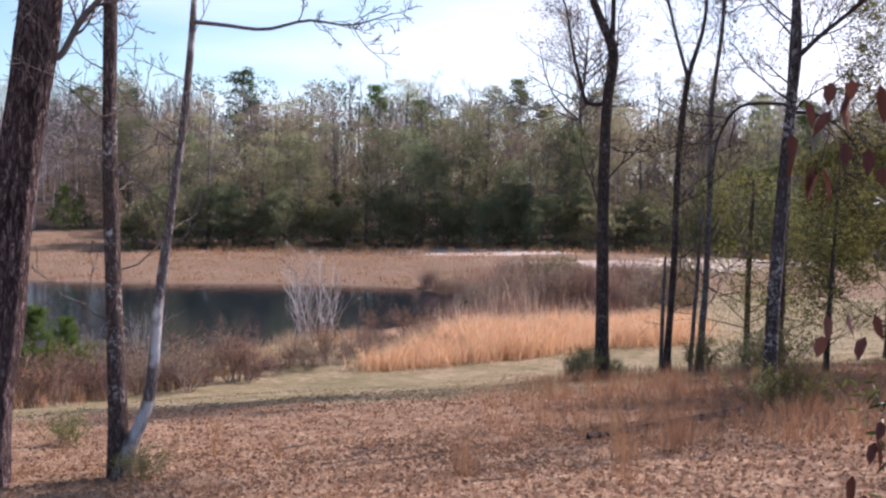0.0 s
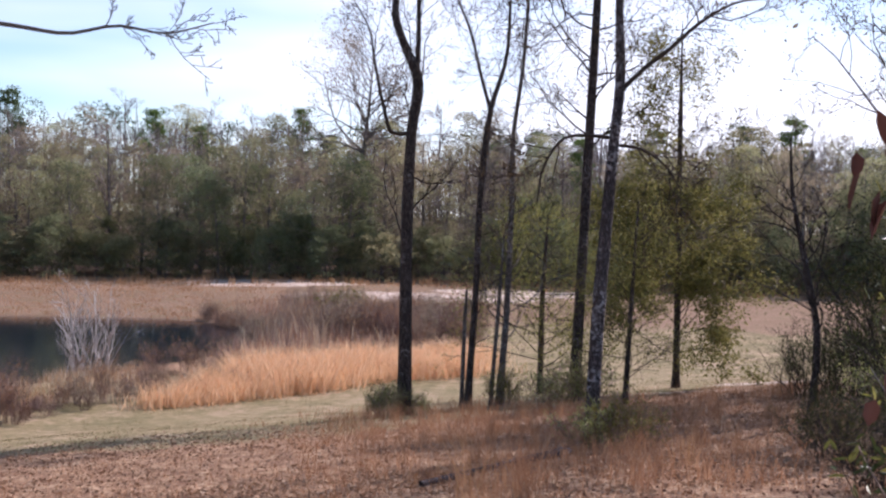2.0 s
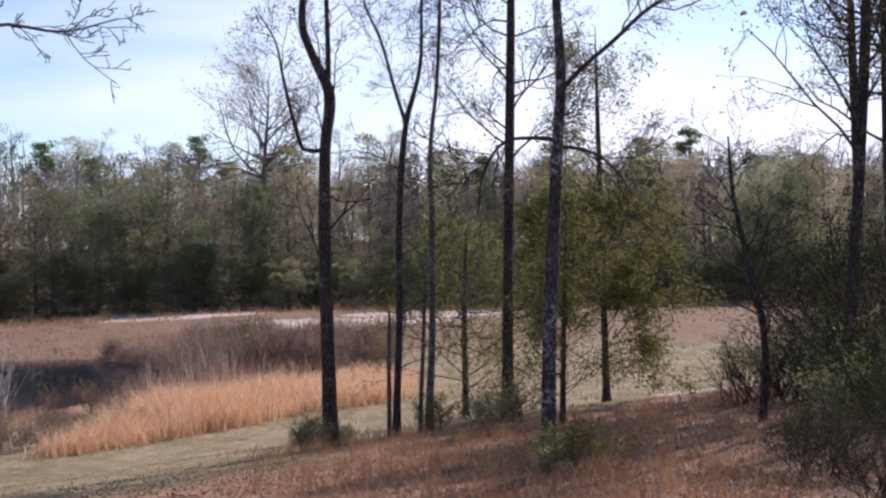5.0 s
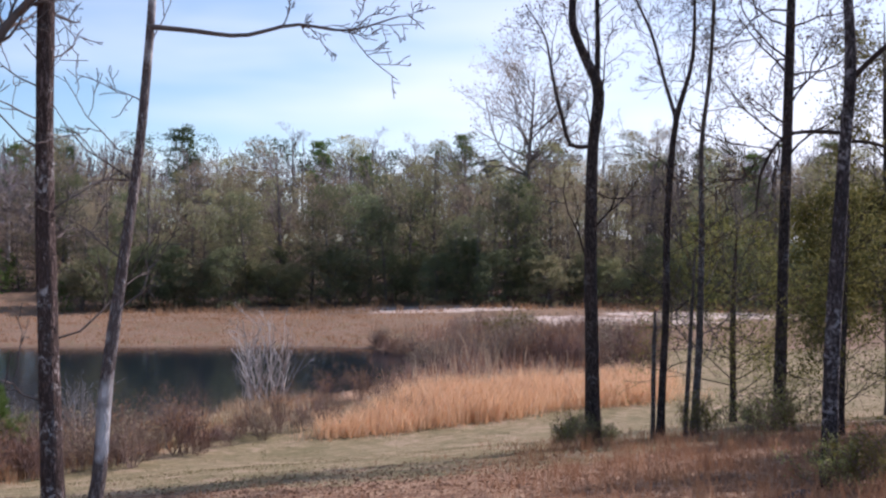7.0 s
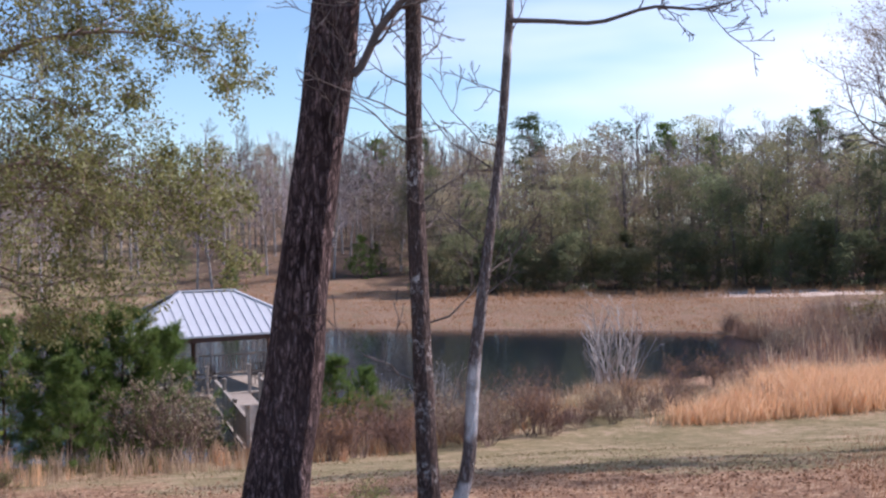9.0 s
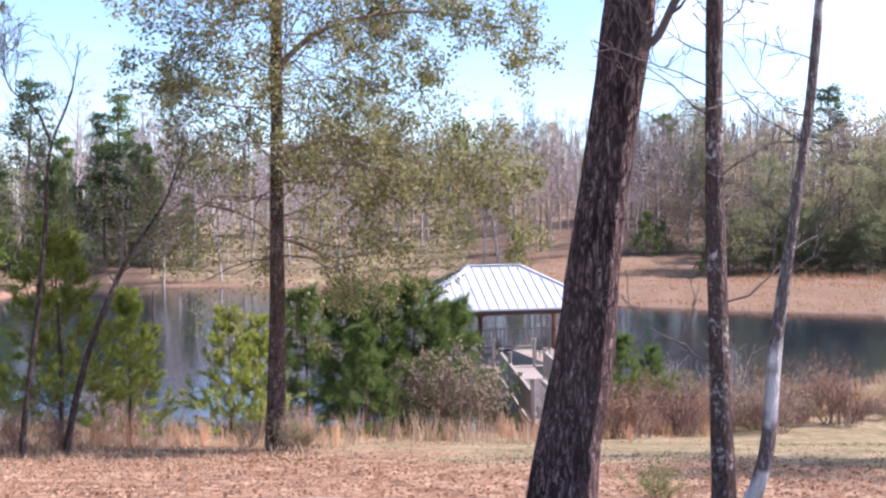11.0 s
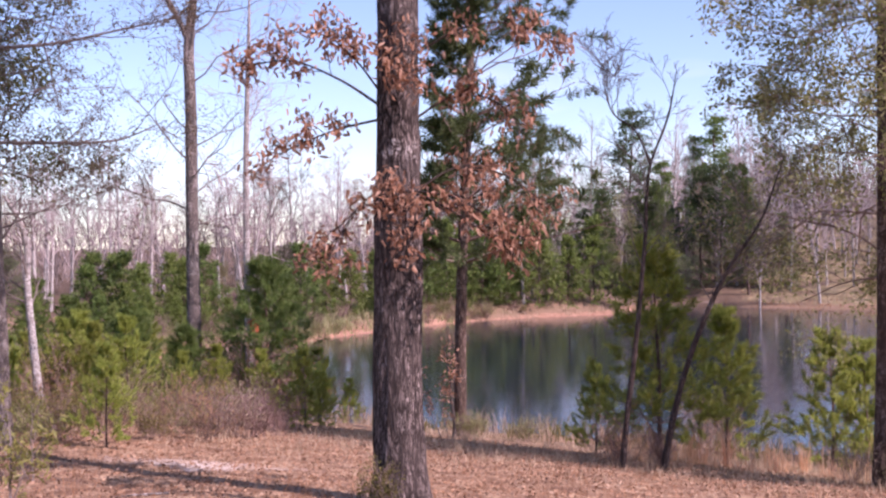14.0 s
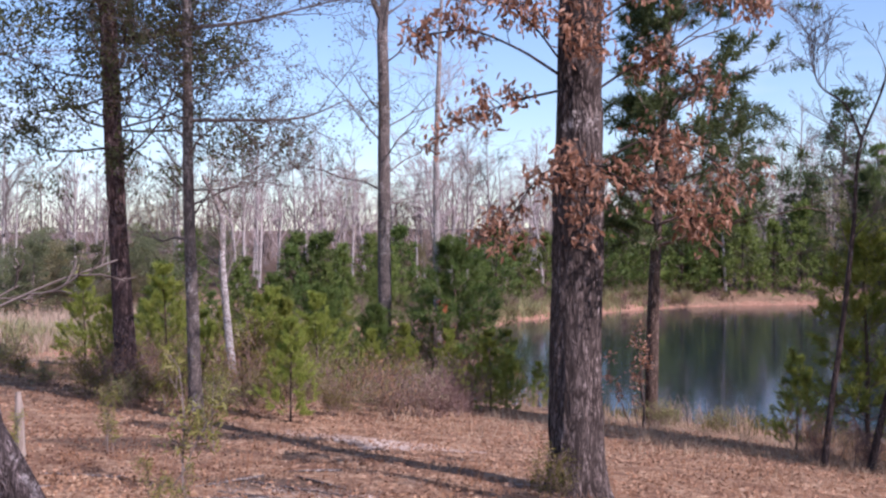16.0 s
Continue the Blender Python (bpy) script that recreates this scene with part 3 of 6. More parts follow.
def smooth_line(rows, n):
    """Resample rows of x, y, z, radius along their length."""
    rows = np.array(rows, float)
    t = np.r_[0, np.cumsum(np.linalg.norm(np.diff(rows[:, :3], axis=0), axis=1))]
    u = np.linspace(0, t[-1], n)
    m = np.gradient(rows, t, axis=0) if len(rows) > 2 else np.tile((rows[1] - rows[0]) / t[-1], (2, 1))
    k = np.clip(np.searchsorted(t, u, side="right") - 1, 0, len(t) - 2)
    h = (t[k + 1] - t[k])[:, None]
    w = ((u - t[k]) / (t[k + 1] - t[k]))[:, None]
    return (2 * w**3 - 3 * w**2 + 1) * rows[k] + (w**3 - 2 * w**2 + w) * h * m[k] + (-2 * w**3 + 3 * w**2) * rows[k + 1] + (w**3 - w**2) * h * m[k + 1]


def trunk_mesh(rows, sides=14, rings=40, ridge=0.06, seed=1, flare=0.5):
    """A trunk with a flared foot and furrows that run up it."""
    line = smooth_line(rows, rings)
    b = Build()
    b.tube(line[:, :3], line[:, 3], sides)
    v = b.v[0].reshape(rings, sides, 3)
    rise = np.r_[0, np.cumsum(np.linalg.norm(np.diff(line[:, :3], axis=0), axis=1))]
    for i in range(rings):
        foot = flare * math.exp(-rise[i] / 0.28)
        for j in range(sides):
            a = j * 2 * math.pi / sides
            q = Vector((math.cos(a) * 4.2, math.sin(a) * 4.2, rise[i] * 0.9 + seed * 7.3))
            f = noise.noise(q * 1.9) * 0.75 + noise.noise(Vector((q.x * 4, q.y * 4, q.z * 2.6))) * 0.5
            root = foot * (0.75 + 0.45 * math.cos(a * 4 + seed))
            v[i, j] = line[i, :3] + (v[i, j] - line[i, :3]) * (1 + root + ridge * f)
    b.v[0] = v.reshape(-1, 3)
    return b


def on_ground(rows, sink=0.12):
    """Bring the foot of a trunk down (or up) to the ground, keeping its line."""
    rows = [list(q) for q in rows]
    (x0, y0, z0, r0), (x1, y1, z1, _) = rows[0], rows[1]
    g = height(x0, y0) - sink
    if z0 < g:
        k = min(0.9, (g - z0) / (z1 - z0))
        rows[0] = [x0 + (x1 - x0) * k, y0 + (y1 - y0) * k, g, r0]
    elif z0 - g > 0.05:
        k = (z0 - g) / (z1 - z0)
        rows.insert(0, [x0 - 0.6 * k * (x1 - x0), y0 - 0.6 * k * (y1 - y0), g, r0 * 1.05])
    return rows


def local(rows):
    x, y, z = rows[0][:3]
    return [(q[0] - x, q[1] - y, q[2] - z, q[3]) for q in rows], (x, y, z)


def leaf_cloud(b, rng, tips, per, length, width, scatter=0.15, droop=0.25):
    """Leaves round the ends of twigs."""
    if not tips:
        return
    p = np.repeat(np.array([t[0] for t in tips]), per, 0)
    w = np.repeat(np.array([t[1] for t in tips]), per, 0)
    p = p + rng.normal(size=p.shape) * scatter
    w = w * 0.5 + rng.normal(size=w.shape) * 0.8
    b.leaves(rng, p, w, length, width, droop)


def clumps(b, rng, centres, radius, count, length, width, flat=0.7, droop=0.15):
    """Foliage in rounded clumps, thick on their upper side, open between one and the next."""
    for c in centres:
        r = radius * rng.uniform(0.55, 1.3)
        k = max(6, int(count * (r / radius) ** 1.6))
        d = rng.normal(size=(k, 3))
        d[:, 2] = np.where(rng.uniform(size=k) < 0.7, np.abs(d[:, 2]), d[:, 2])
        d /= np.linalg.norm(d, axis=1, keepdims=True)
        p = np.asarray(c) + d * (r * rng.uniform(0.55, 1.08, k) ** 0.7)[:, None] * (1, 1, flat)
        b.leaves(rng, p, d * 0.7 + rng.normal(size=(k, 3)) * 0.6, length, width, droop)


def forest_tree(seed, tall, kind):
    """A wood's tree at the origin: its trunk, branches and, but for bare ones, its foliage."""
    rng = np.random.default_rng(seed)
    wood, crown, tips = Build(), Build(), []
    lean = rng.normal(size=2) * 0.04
    top = (lean[0] * tall, lean[1] * tall, tall)
    r0 = tall * rng.uniform(0.010, 0.014)
    rows = [(0, 0, -0.2, r0), (top[0] * 0.3, top[1] * 0.3 + 0.1, tall * 0.35, r0 * 0.8), (top[0] * 0.7, top[1] * 0.7, tall * 0.7, r0 * 0.5), (*top, r0 * 0.12)]
    line = smooth_line(rows, 14)
    wood.tube(line[:, :3], line[:, 3], 7)
    if kind in ("bare", "wintry"):
        for c in range(15):
            f = 0.32 + 0.66 * (c + rng.uniform()) / 15
            q = line[int(f * 13)]
            grow(crown, rng, q[:3], spread(rng, (0, 0, 1), 42), tall * 0.26 * (1.25 - f * 0.8), q[3] * 0.5 + 0.006, 1, (0, 6, 9), 36, 0.62, 0.14, 0.1, None, (4, 3, 3, 3), 0.012, flat=0.03)
        return wood, crown
    if kind == "pine":
        for c in range(38):
            f = 0.36 + 0.63 * (c + rng.uniform()) / 38
            q = line[int(f * 13)]
            reach = tall * 0.21 * (1.12 - f) ** 0.6 * rng.uniform(0.6, 1.15)
            start, way = q[:3], spread(rng, (0, 0, 1), 80 - 30 * f)
            grow(wood, rng, start, way, reach, q[3] * 0.3 + 0.01, 2, (0, 0, 6), 40, 0.5, 0.12, 0.04, tips, (3, 3, 3, 3), 0.01, flat=0.03)
        clumps(crown, rng, [q[0] for q in tips[1::2]], tall * 0.03, 20, tall * 0.024, tall * 0.007, 0.45, -0.3)
        return wood, crown
    low = 0.04 if kind in ("cedar", "thicket") else 0.12
    n = 30 if kind in ("cedar", "thicket") else 28
    for c in range(n):
        f = low + (0.97 - low) * (c + rng.uniform()) / n
        q = line[int(f * 13)]
        shape = (1.05 - f) ** 0.55 if kind == "cedar" else (math.sin(math.pi * min(1, f * 0.8 + 0.2)) ** 0.6)
        reach = tall * {"cedar": 0.3, "thicket": 0.55}.get(kind, 0.29) * shape * rng.uniform(0.55, 1.2)
        grow(wood, rng, q[:3], spread(rng, (0, 0, 1), 62 if kind != "cedar" else 76), reach, q[3] * 0.4 + 0.01, 2, (0, 0, 7), 45, 0.55, 0.16, 0.06, tips, (3, 3, 3, 3), 0.012, flat=0.03)
    size = {"cedar": 0.2, "olive": 0.19, "thicket": 0.2, "tawny": 0.18}[kind]
    lump = {"cedar": 0.05, "olive": 0.062, "thicket": 0.12, "tawny": 0.056}[kind] * tall
    clumps(crown, rng, [q[0] for q in tips[1::4]], lump, {"thicket": 62, "tawny": 42}.get(kind, 62), size, size * 0.55, 0.75 if kind != "cedar" else 0.5)
    return wood, crown


LABELS = {"bare": ("bare grey winter tree in the far woods", "tree", "bare_tree"), "pine": ("tall dark green pine rising from the woods", "pine tree", "pine_tree"),
          "cedar": ("dense dark evergreen at the edge of the woods", "evergreen tree", "evergreen_tree"), "olive": ("dull olive broadleaf evergreen in the far woods", "tree", "woodland_tree"),
          "thicket": ("leafy thicket bush at the foot of the woods", "bush", "thicket_bush"), "tawny": ("thinly leaved tawny tree in the far woods", "tree", "woodland_tree")}
LABELS["wintry"] = ("bare grey brown tree among the woods across the pond", "tree", "bare_tree")
KINDS = {}


def prototype(kind, seed, tall, leaf, barkm=None):
    wood, crown = forest_tree(seed, tall, kind)
    label, category, name = LABELS[kind]
    ob = thing(name, 0, 0, 0, label, category, "trees of the far woods")
    part("trunk", wood, barkm or BARK_GREY, ob)
    part("crown", crown, leaf, ob)
    KINDS.setdefault(kind, []).append(ob)
    return ob


for sd, tall in ((11, 15.0), (12, 16.5), (13, 13.5)):
    prototype("bare", sd, tall, TWIG_MAUVE if sd != 12 else TWIG_GREY, BARK_PALE)
for sd, tall in ((14, 14.5), (15, 16.0)):
    prototype("wintry", sd, tall, TWIG_HAZE, BARK_GREY)
for sd, tall in ((21, 14.0), (22, 12.0), (23, 15.0)):
    prototype("olive", sd, tall, LEAF_FAR if sd != 22 else LEAF_DEEP)
for sd, tall in ((31, 14.5), (32, 13.0)):
    prototype("tawny", sd, tall, LEAF_TAWNY)
for sd, tall in ((41, 17.0), (42, 15.0)):
    prototype("pine", sd, tall, NEEDLE_MID if sd == 42 else NEEDLE_DARK, BARK_PINE)
for sd, tall in ((51, 9.0), (52, 7.5)):
    prototype("cedar", sd, tall, LEAF_DEEP)
for sd, tall in ((61, 5.5), (62, 4.5)):
    prototype("thicket", sd, tall, LEAF_DEEP if sd == 61 else LEAF_FAR)

wood_rng = random.Random(5)
USED = set()


def plant(kind, az, r, size=1.0):
    """Stand one more tree of a kind in the woods."""
    x, y = polar(az, r)
    pick = wood_rng.choice(KINDS[kind])
    m = pose(x, y, height(x, y) - 0.15, 0, 0, wood_rng.uniform(0, 360))
    if pick not in USED:
        USED.add(pick)
        ob = pick
        ob.matrix_basis = m
    else:
        ob = copy_thing(pick, m)
    k = size * (wood_rng.uniform(0.72, 1.22) if kind in ("olive", "tawny", "pine") else wood_rng.uniform(0.85, 1.15))
    ob.scale = (k * wood_rng.uniform(0.9, 1.15), k * wood_rng.uniform(0.9, 1.15), k)
    return ob


def belt(az0, az1, r0, r1, mix, count, size=1.0):
    kinds, weights = zip(*mix)
    for c in range(count):
        az = az0 + (az1 - az0) * (c + wood_rng.uniform(0, 1)) / count
        plant(wood_rng.choices(kinds, weights)[0], az, wood_rng.uniform(r0, r1), size)


# woods across the pond: edge, middle, back
belt(-36, 31, 103.5, 108, (("thicket", 1),), 62, 0.85)
belt(-36, 31, 106, 113, (("olive", 5), ("tawny", 5), ("cedar", 2), ("wintry", 2)), 80, 0.86)
belt(-38, 32, 113, 126, (("olive", 5), ("tawny", 4), ("wintry", 3), ("pine", 1)), 62, 0.95)
belt(-40, 34, 128, 142, (("tawny", 5), ("wintry", 3), ("olive", 3), ("pine", 1)), 48, 1.0)
belt(-40, 34, 143, 160, (("tawny", 2), ("wintry", 3), ("pine", 3)), 34, 0.98)
# the hillside with its bare trees
belt(31, 60, 116, 134, (("bare", 5), ("thicket", 1), ("tawny", 1)), 30, 0.75)
belt(31, 62, 136, 158, (("bare", 6), ("tawny", 2)), 56, 0.88)
belt(30, 64, 160, 180, (("bare", 6), ("tawny", 1)), 46, 0.95)
# pines and bare trees at the head of the pond
belt(58, 72, 125, 132, (("thicket", 3), ("cedar", 2)), 16, 0.8)
belt(58, 72, 127, 140, (("pine", 6), ("olive", 1), ("bare", 2)), 30, 0.72)
belt(58, 76, 142, 170, (("bare", 5), ("pine", 1)), 30, 1.15)
belt(70, 118, 106, 125, (("bare", 6), ("thicket", 2)), 54, 0.95)
belt(99, 120, 84, 104, (("thicket", 3), ("cedar", 1)), 22, 0.75)
belt(74, 118, 126, 150, (("bare", 6), ("tawny", 2)), 44, 0.95)


def woods_beyond():
    """The woods too far to tell tree from tree: trunks and twigs without number."""
    rng = np.random.default_rng(71)
    b = Build()
    for az0, az1, r0, r1, n, tall in ((-42, 32, 150, 185, 11000, 13.5), (28, 66, 178, 215, 8500, 13.0), (60, 122, 150, 195, 9500, 9.5)):
        az, r = rng.uniform(az0, az1, n), rng.uniform(r0, r1, n)
        x, y = -np.sin(np.radians(az)) * r, np.cos(np.radians(az)) * r
        z = land(x, y)
        up = rng.beta(0.85, 1.2, n) * tall * (0.8 + 0.25 * np.sin(az * 1.7) * np.sin(az * 0.6 + 1))
        way = rng.normal(size=(n, 3)) * (0.55, 0.55, 0.3) + np.array([0, 0, 1.0])
        b.leaves(rng, np.stack([x, y, z + up], 1), way, 2.2, 0.16)
        k = n // 12
        stems = np.stack([x[:k], y[:k], z[:k] - 0.5], 1)
        b.leaves(rng, stems, rng.normal(size=(k, 3)) * 0.03 + np.array([0, 0, 1.0]), tall, 0.3)
    return tagged(new("far_woods", b.mesh("far_woods", TWIG_HAZE)), "grey mauve winter woods fading into the distance", "woods", kind="stuff")


woods_beyond()


def crowns_beyond(name, label, material, seed, stands, leaf=0.3, slim=0.6, many=(190, 300), rise=0.0):
    """Crowns of the hillside woods, heaped one behind another without number."""
    rng = np.random.default_rng(seed)
    b = Build()
    for az0, az1, r0, r1, n, low, high in stands:
        for _ in range(n):
            az, r = rng.uniform(az0, az1), rng.uniform(r0, r1)
            x, y = polar(az, r)
            top = rng.uniform(low, high)
            w, h = rng.uniform(1.6, 3.4), rng.uniform(2.5, 4.5)
            k = rng.integers(*many)
            centre = np.array([x, y, height(x, y) + top - h])
            if rise:      # bare crowns: twigs that fan upwards
                d = rng.normal(size=(k, 3))
                d *= (rng.uniform(0.35, 1.0, k) ** 0.6 / np.linalg.norm(d, axis=1))[:, None]
                d[:, :2] *= (1.15 - 0.4 * d[:, 2:])
                b.leaves(rng, d * (w, w, h) + centre, rng.normal(size=(k, 3)) * 0.8 + d * 0.8 + np.array([0, 0, rise]), leaf, leaf * slim)
                continue
            d = rng.normal(size=(13, 3))
            d /= np.linalg.norm(d, axis=1, keepdims=True)
            d[:, 2] = np.abs(d[:, 2]) * 1.1 - 0.25
            clumps(b, rng, d * (w, w, h) * 0.8 + centre, 0.42 * w, k // 11, leaf, leaf * slim)
    return tagged(new(name, b.mesh(name, material)), label, "woods", kind="stuff")


crowns_beyond("hillside_crowns", "tawny thinly leaved crowns of the hillside woods", LEAF_TAWNY, 81, ((-42, 33, 118, 165, 190, 8, 14.5), (-42, 33, 116, 150, 150, 4, 9.5)))
crowns_beyond("hillside_crowns", "dull olive crowns of the hillside woods", LEAF_FAR, 82, ((-42, 30, 116, 165, 150, 7, 13.5), (-42, 32, 114, 150, 130, 3.5, 7.5)))
crowns_beyond("hillside_crowns", "bare mauve grey crowns of the hillside woods", TWIG_HAZE, 84, ((-42, 36, 116, 172, 300, 9, 15.5),), 1.3, 0.05, (190, 280), 0.9)
crowns_beyond("hillside_crowns", "dark pine tops along the skyline of the woods", NEEDLE_DARK, 83, ((-42, 33, 148, 182, 60, 13.0, 17.5), (58, 70, 135, 160, 14, 8, 13)), 0.34)


# ---- trees that stand near ----
def near_tree(name, rows, barkm, label, category="tree", forks=(), sides=12, rings=36, ridge=0.06, seed=1, flare=0.45,
              limbs=(), kids=(5, 4), crown_from=0.5, limb_count=0, limb_len=2.0, limb_up=40, twig=None, leaf=None, per=0, leaf_size=(0.06, 0.03), scatter=0.08, top=0.0, wander=0.16,
              lift=0.05, droop=0.25, thick=0.32, crown_len=0.0, shade_canopy=None, skirt=None, sprays=9, oval=False):
    """A tree along a given trunk line. forks: further stems; limbs: rows of single boughs; limb_count: boughs that grow by themselves."""
    rng = np.random.default_rng(seed)
    rows = on_ground(rows)
    if top:   # the crown above what the line gives
        (x0, y0, z0, _), (x1, y1, z1, r1) = rows[-2], rows[-1]
        d = np.array([x1 - x0, y1 - y0, z1 - z0])
        d /= np.linalg.norm(d)
        d = d * 0.6 + np.array([0, 0, 0.4])
        rows = rows + [(x1 + d[0] * top * 0.5, y1 + d[1] * top * 0.5, z1 + d[2] * top * 0.5, r1 * 0.6), (x1 + d[0] * top, y1 + d[1] * top, z1 + d[2] * top, r1 * 0.15)]
    x, y, z = rows[0][:3]
    loc, base = local(rows)
    ob = thing(name, x, y, z, label, category)
    part("trunk", trunk_mesh(loc, sides, rings, ridge, seed, flare), barkm, ob)
    boughs, tips = Build(), []
    stems = [smooth_line(loc, 40)]
    for fork in forks:
        f = [(q[0] - x, q[1] - y, q[2] - z, q[3]) for q in fork]
        fb = trunk_mesh(f, max(6, sides - 4), 20, ridge, seed + 3, 0.0)
        part("stem", fb, barkm, ob)
        stems.append(smooth_line(f, 30))
    for limb in limbs:
        f = [(q[0] - x, q[1] - y, q[2] - z, q[3]) for q in limb]
        line = smooth_line(f, 16)
        bough = Build()
        bough.tube(line[:, :3], line[:, 3], 7)
        for c in range(sprays):
            k = rng.integers(4, 16)
            grow(bough, rng, line[k, :3], spread(rng, line[k, :3] - line[k - 2, :3], 45), rng.uniform(0.4, 1.1) * limb_len * 0.5, max(0.005, line[k, 3] * 0.5), 2, (0, 0, *kids[:2]), 42, 0.55,
                 wander, lift, tips, (6, 5, 4, 3), 0.004)
        part("limb", bough, twig or barkm, ob)
    for c in range(limb_count):
        line = stems[c % len(stems)]
        f = crown_from + (0.98 - crown_from) * (c + rng.uniform()) / limb_count
        q = line[int(f * (len(line) - 1))]
        grow(boughs, rng, q[:3], spread(rng, (0, 0, 1), limb_up), (crown_len or limb_len) * (1.25 - 0.75 * f) * rng.uniform(0.6, 1.2), max(q[3] * thick, 0.007), 1, (0, *kids), 44, 0.55, wander, lift, tips,
             (6, 5, 4, 3), 0.004)
    if boughs.v:
        for line in stems:
            boughs.tube(line[:, :3], line[:, 3] * 0.6, 4)
        part("branchwork", boughs, twig or barkm, ob)
    if leaf and tips:
        lv = Build()
        if oval:
            p = np.repeat(np.array([q[0] for q in tips]), per, 0)
            lv.ovals(rng, p + rng.normal(size=p.shape) * scatter, rng.normal(size=p.shape), *leaf_size, droop)
        else:
            leaf_cloud(lv, rng, tips, per, leaf_size[0], leaf_size[1], scatter, droop)
        if skirt:      # denser leaves low down: up to that height, leaves a twig, their length
            leaf_cloud(lv, rng, [q for q in tips if q[0][2] < skirt[0]], skirt[1], skirt[2], skirt[2] * 0.48, scatter, droop)
        if shade_canopy:      # upper leaves added unseen for ground shade: height above foot, leaves a twig, length
            leaf_cloud(lv, rng, [q for q in tips if q[0][2] > shade_canopy[0]], shade_canopy[1], shade_canopy[2], shade_canopy[2] * 0.5, 0.25, droop)
        part("foliage", lv, leaf, ob)
    return ob, rng, tips


OAK_A = [(-6.04, 7.20, 4.63, 0.276), (-5.88, 7.34, 5.96, 0.235), (-5.79, 7.41, 6.92, 0.205), (-5.68, 7.49, 7.83, 0.197), (-5.58, 7.57, 8.75, 0.203), (-5.45, 7.65, 10.2, 0.17)]
near_tree("oak_tree", OAK_A, BARK_OAK, "stout leaning oak trunk with deeply furrowed brown bark", sides=56, rings=150, ridge=0.13, seed=2, flare=0.35,
          limbs=([(-5.62, 7.55, 8.55, 0.06), (-5.45, 7.62, 8.38, 0.04), (-5.2, 7.7, 8.75, 0.035), (-4.9, 7.8, 9.1, 0.025)],),
          limb_count=16, crown_from=0.36, limb_len=1.25, limb_up=58, kids=(4, 4), twig=TWIG_GREY, top=4, thick=0.05, wander=0.22)
near_tree("gum_tree", [(-4.92, 7.89, 4.69, 0.096), (-4.95, 7.87, 5.98, 0.082), (-4.97, 7.86, 6.96, 0.077), (-4.98, 7.86, 7.80, 0.068), (-4.97, 7.86, 8.70, 0.068)], BARK_GUM,
          "slim straight tree with flaky brown and white bark", sides=28, rings=110, ridge=0.10, seed=3, limb_count=20, crown_from=0.2, limb_len=1.3, limb_up=72, kids=(4, 3), twig=TWIG_GREY, top=5, thick=0.13, wander=0.22)
near_tree("gum_tree", [(-4.80, 7.87, 4.45, 0.07), (-4.66, 7.93, 4.78, 0.063), (-4.52, 8.01, 6.00, 0.053), (-4.41, 8.08, 6.95, 0.044), (-4.31, 8.13, 7.76, 0.039), (-4.24, 8.17, 8.63, 0.035)], BARK_BIRCH,
          "thin leaning tree with brown bark and bare white patches", sides=22, rings=100, ridge=0.09, seed=4,
          limbs=([(-4.25, 8.16, 8.78, 0.024), (-3.9, 8.2, 8.74, 0.02), (-3.5, 8.3, 8.70, 0.017), (-3.1, 8.45, 8.80, 0.014), (-2.7, 8.58, 8.76, 0.010), (-2.3, 8.7, 8.88, 0.006)],),
          limb_count=14, crown_from=0.3, limb_len=1.1, limb_up=68, kids=(4, 3), twig=TWIG_GREY, top=3.5, thick=0.18, wander=0.22)
near_tree("crooked_tree", [(-1.88, 22.42, 3.25, 0.161), (-1.90, 22.42, 5.12, 0.138), (-1.92, 22.42, 7.20, 0.127), (-1.87, 22.42, 9.10, 0.115), (-1.79, 22.43, 10.31, 0.115), (-2.05, 22.41, 10.88, 0.092),
                           (-2.28, 22.38, 11.57, 0.081), (-2.27, 22.39, 12.03, 0.075)], BARK_DARK, "dark crooked trunk with a kinked bare top", sides=16, rings=70, seed=5,
          forks=([(-1.80, 22.43, 10.2, 0.06), (-1.78, 22.45, 10.8, 0.055), (-1.79, 22.44, 12.3, 0.045), (-1.7, 22.4, 14.5, 0.02)],),
          limbs=([(-1.88, 22.42, 9.05, 0.05), (-2.3, 22.4, 9.05, 0.045), (-2.45, 22.35, 9.5, 0.04), (-2.7, 22.3, 10.6, 0.03), (-2.8, 22.2, 11.2, 0.02), (-3.2, 22.1, 11.9, 0.01)],),
          limb_count=26, crown_from=0.25, limb_len=2.1, kids=(5, 4, 2), twig=TWIG_DARK, leaf=LEAF_BROWN, per=1, leaf_size=(0.05, 0.028), top=5, scatter=0.1, thick=0.2, wander=0.26)
near_tree("forked_tree", [(-0.57, 23.99, 3.20, 0.086), (-0.46, 24.00, 5.60, 0.074), (-0.43, 24.00, 7.45, 0.074), (-0.30, 24.00, 9.29, 0.068), (-0.24, 24.00, 9.72, 0.062), (0.08, 24.00, 10.89, 0.043),
                          (0.15, 24.00, 12.37, 0.031)], BARK_DARK, "slender dark bare tree forking high up", seed=6,
          forks=([(-0.24, 24.00, 9.72, 0.049), (-0.48, 24.00, 10.53, 0.037), (-0.78, 23.99, 11.63, 0.031), (-1.05, 23.98, 12.25, 0.025), (-1.3, 24, 13.6, 0.01)],),
          limb_count=34, crown_from=0.14, limb_len=1.8, kids=(4, 4, 2), twig=TWIG_DARK, top=2.5, wander=0.26, limb_up=58, thick=0.2)
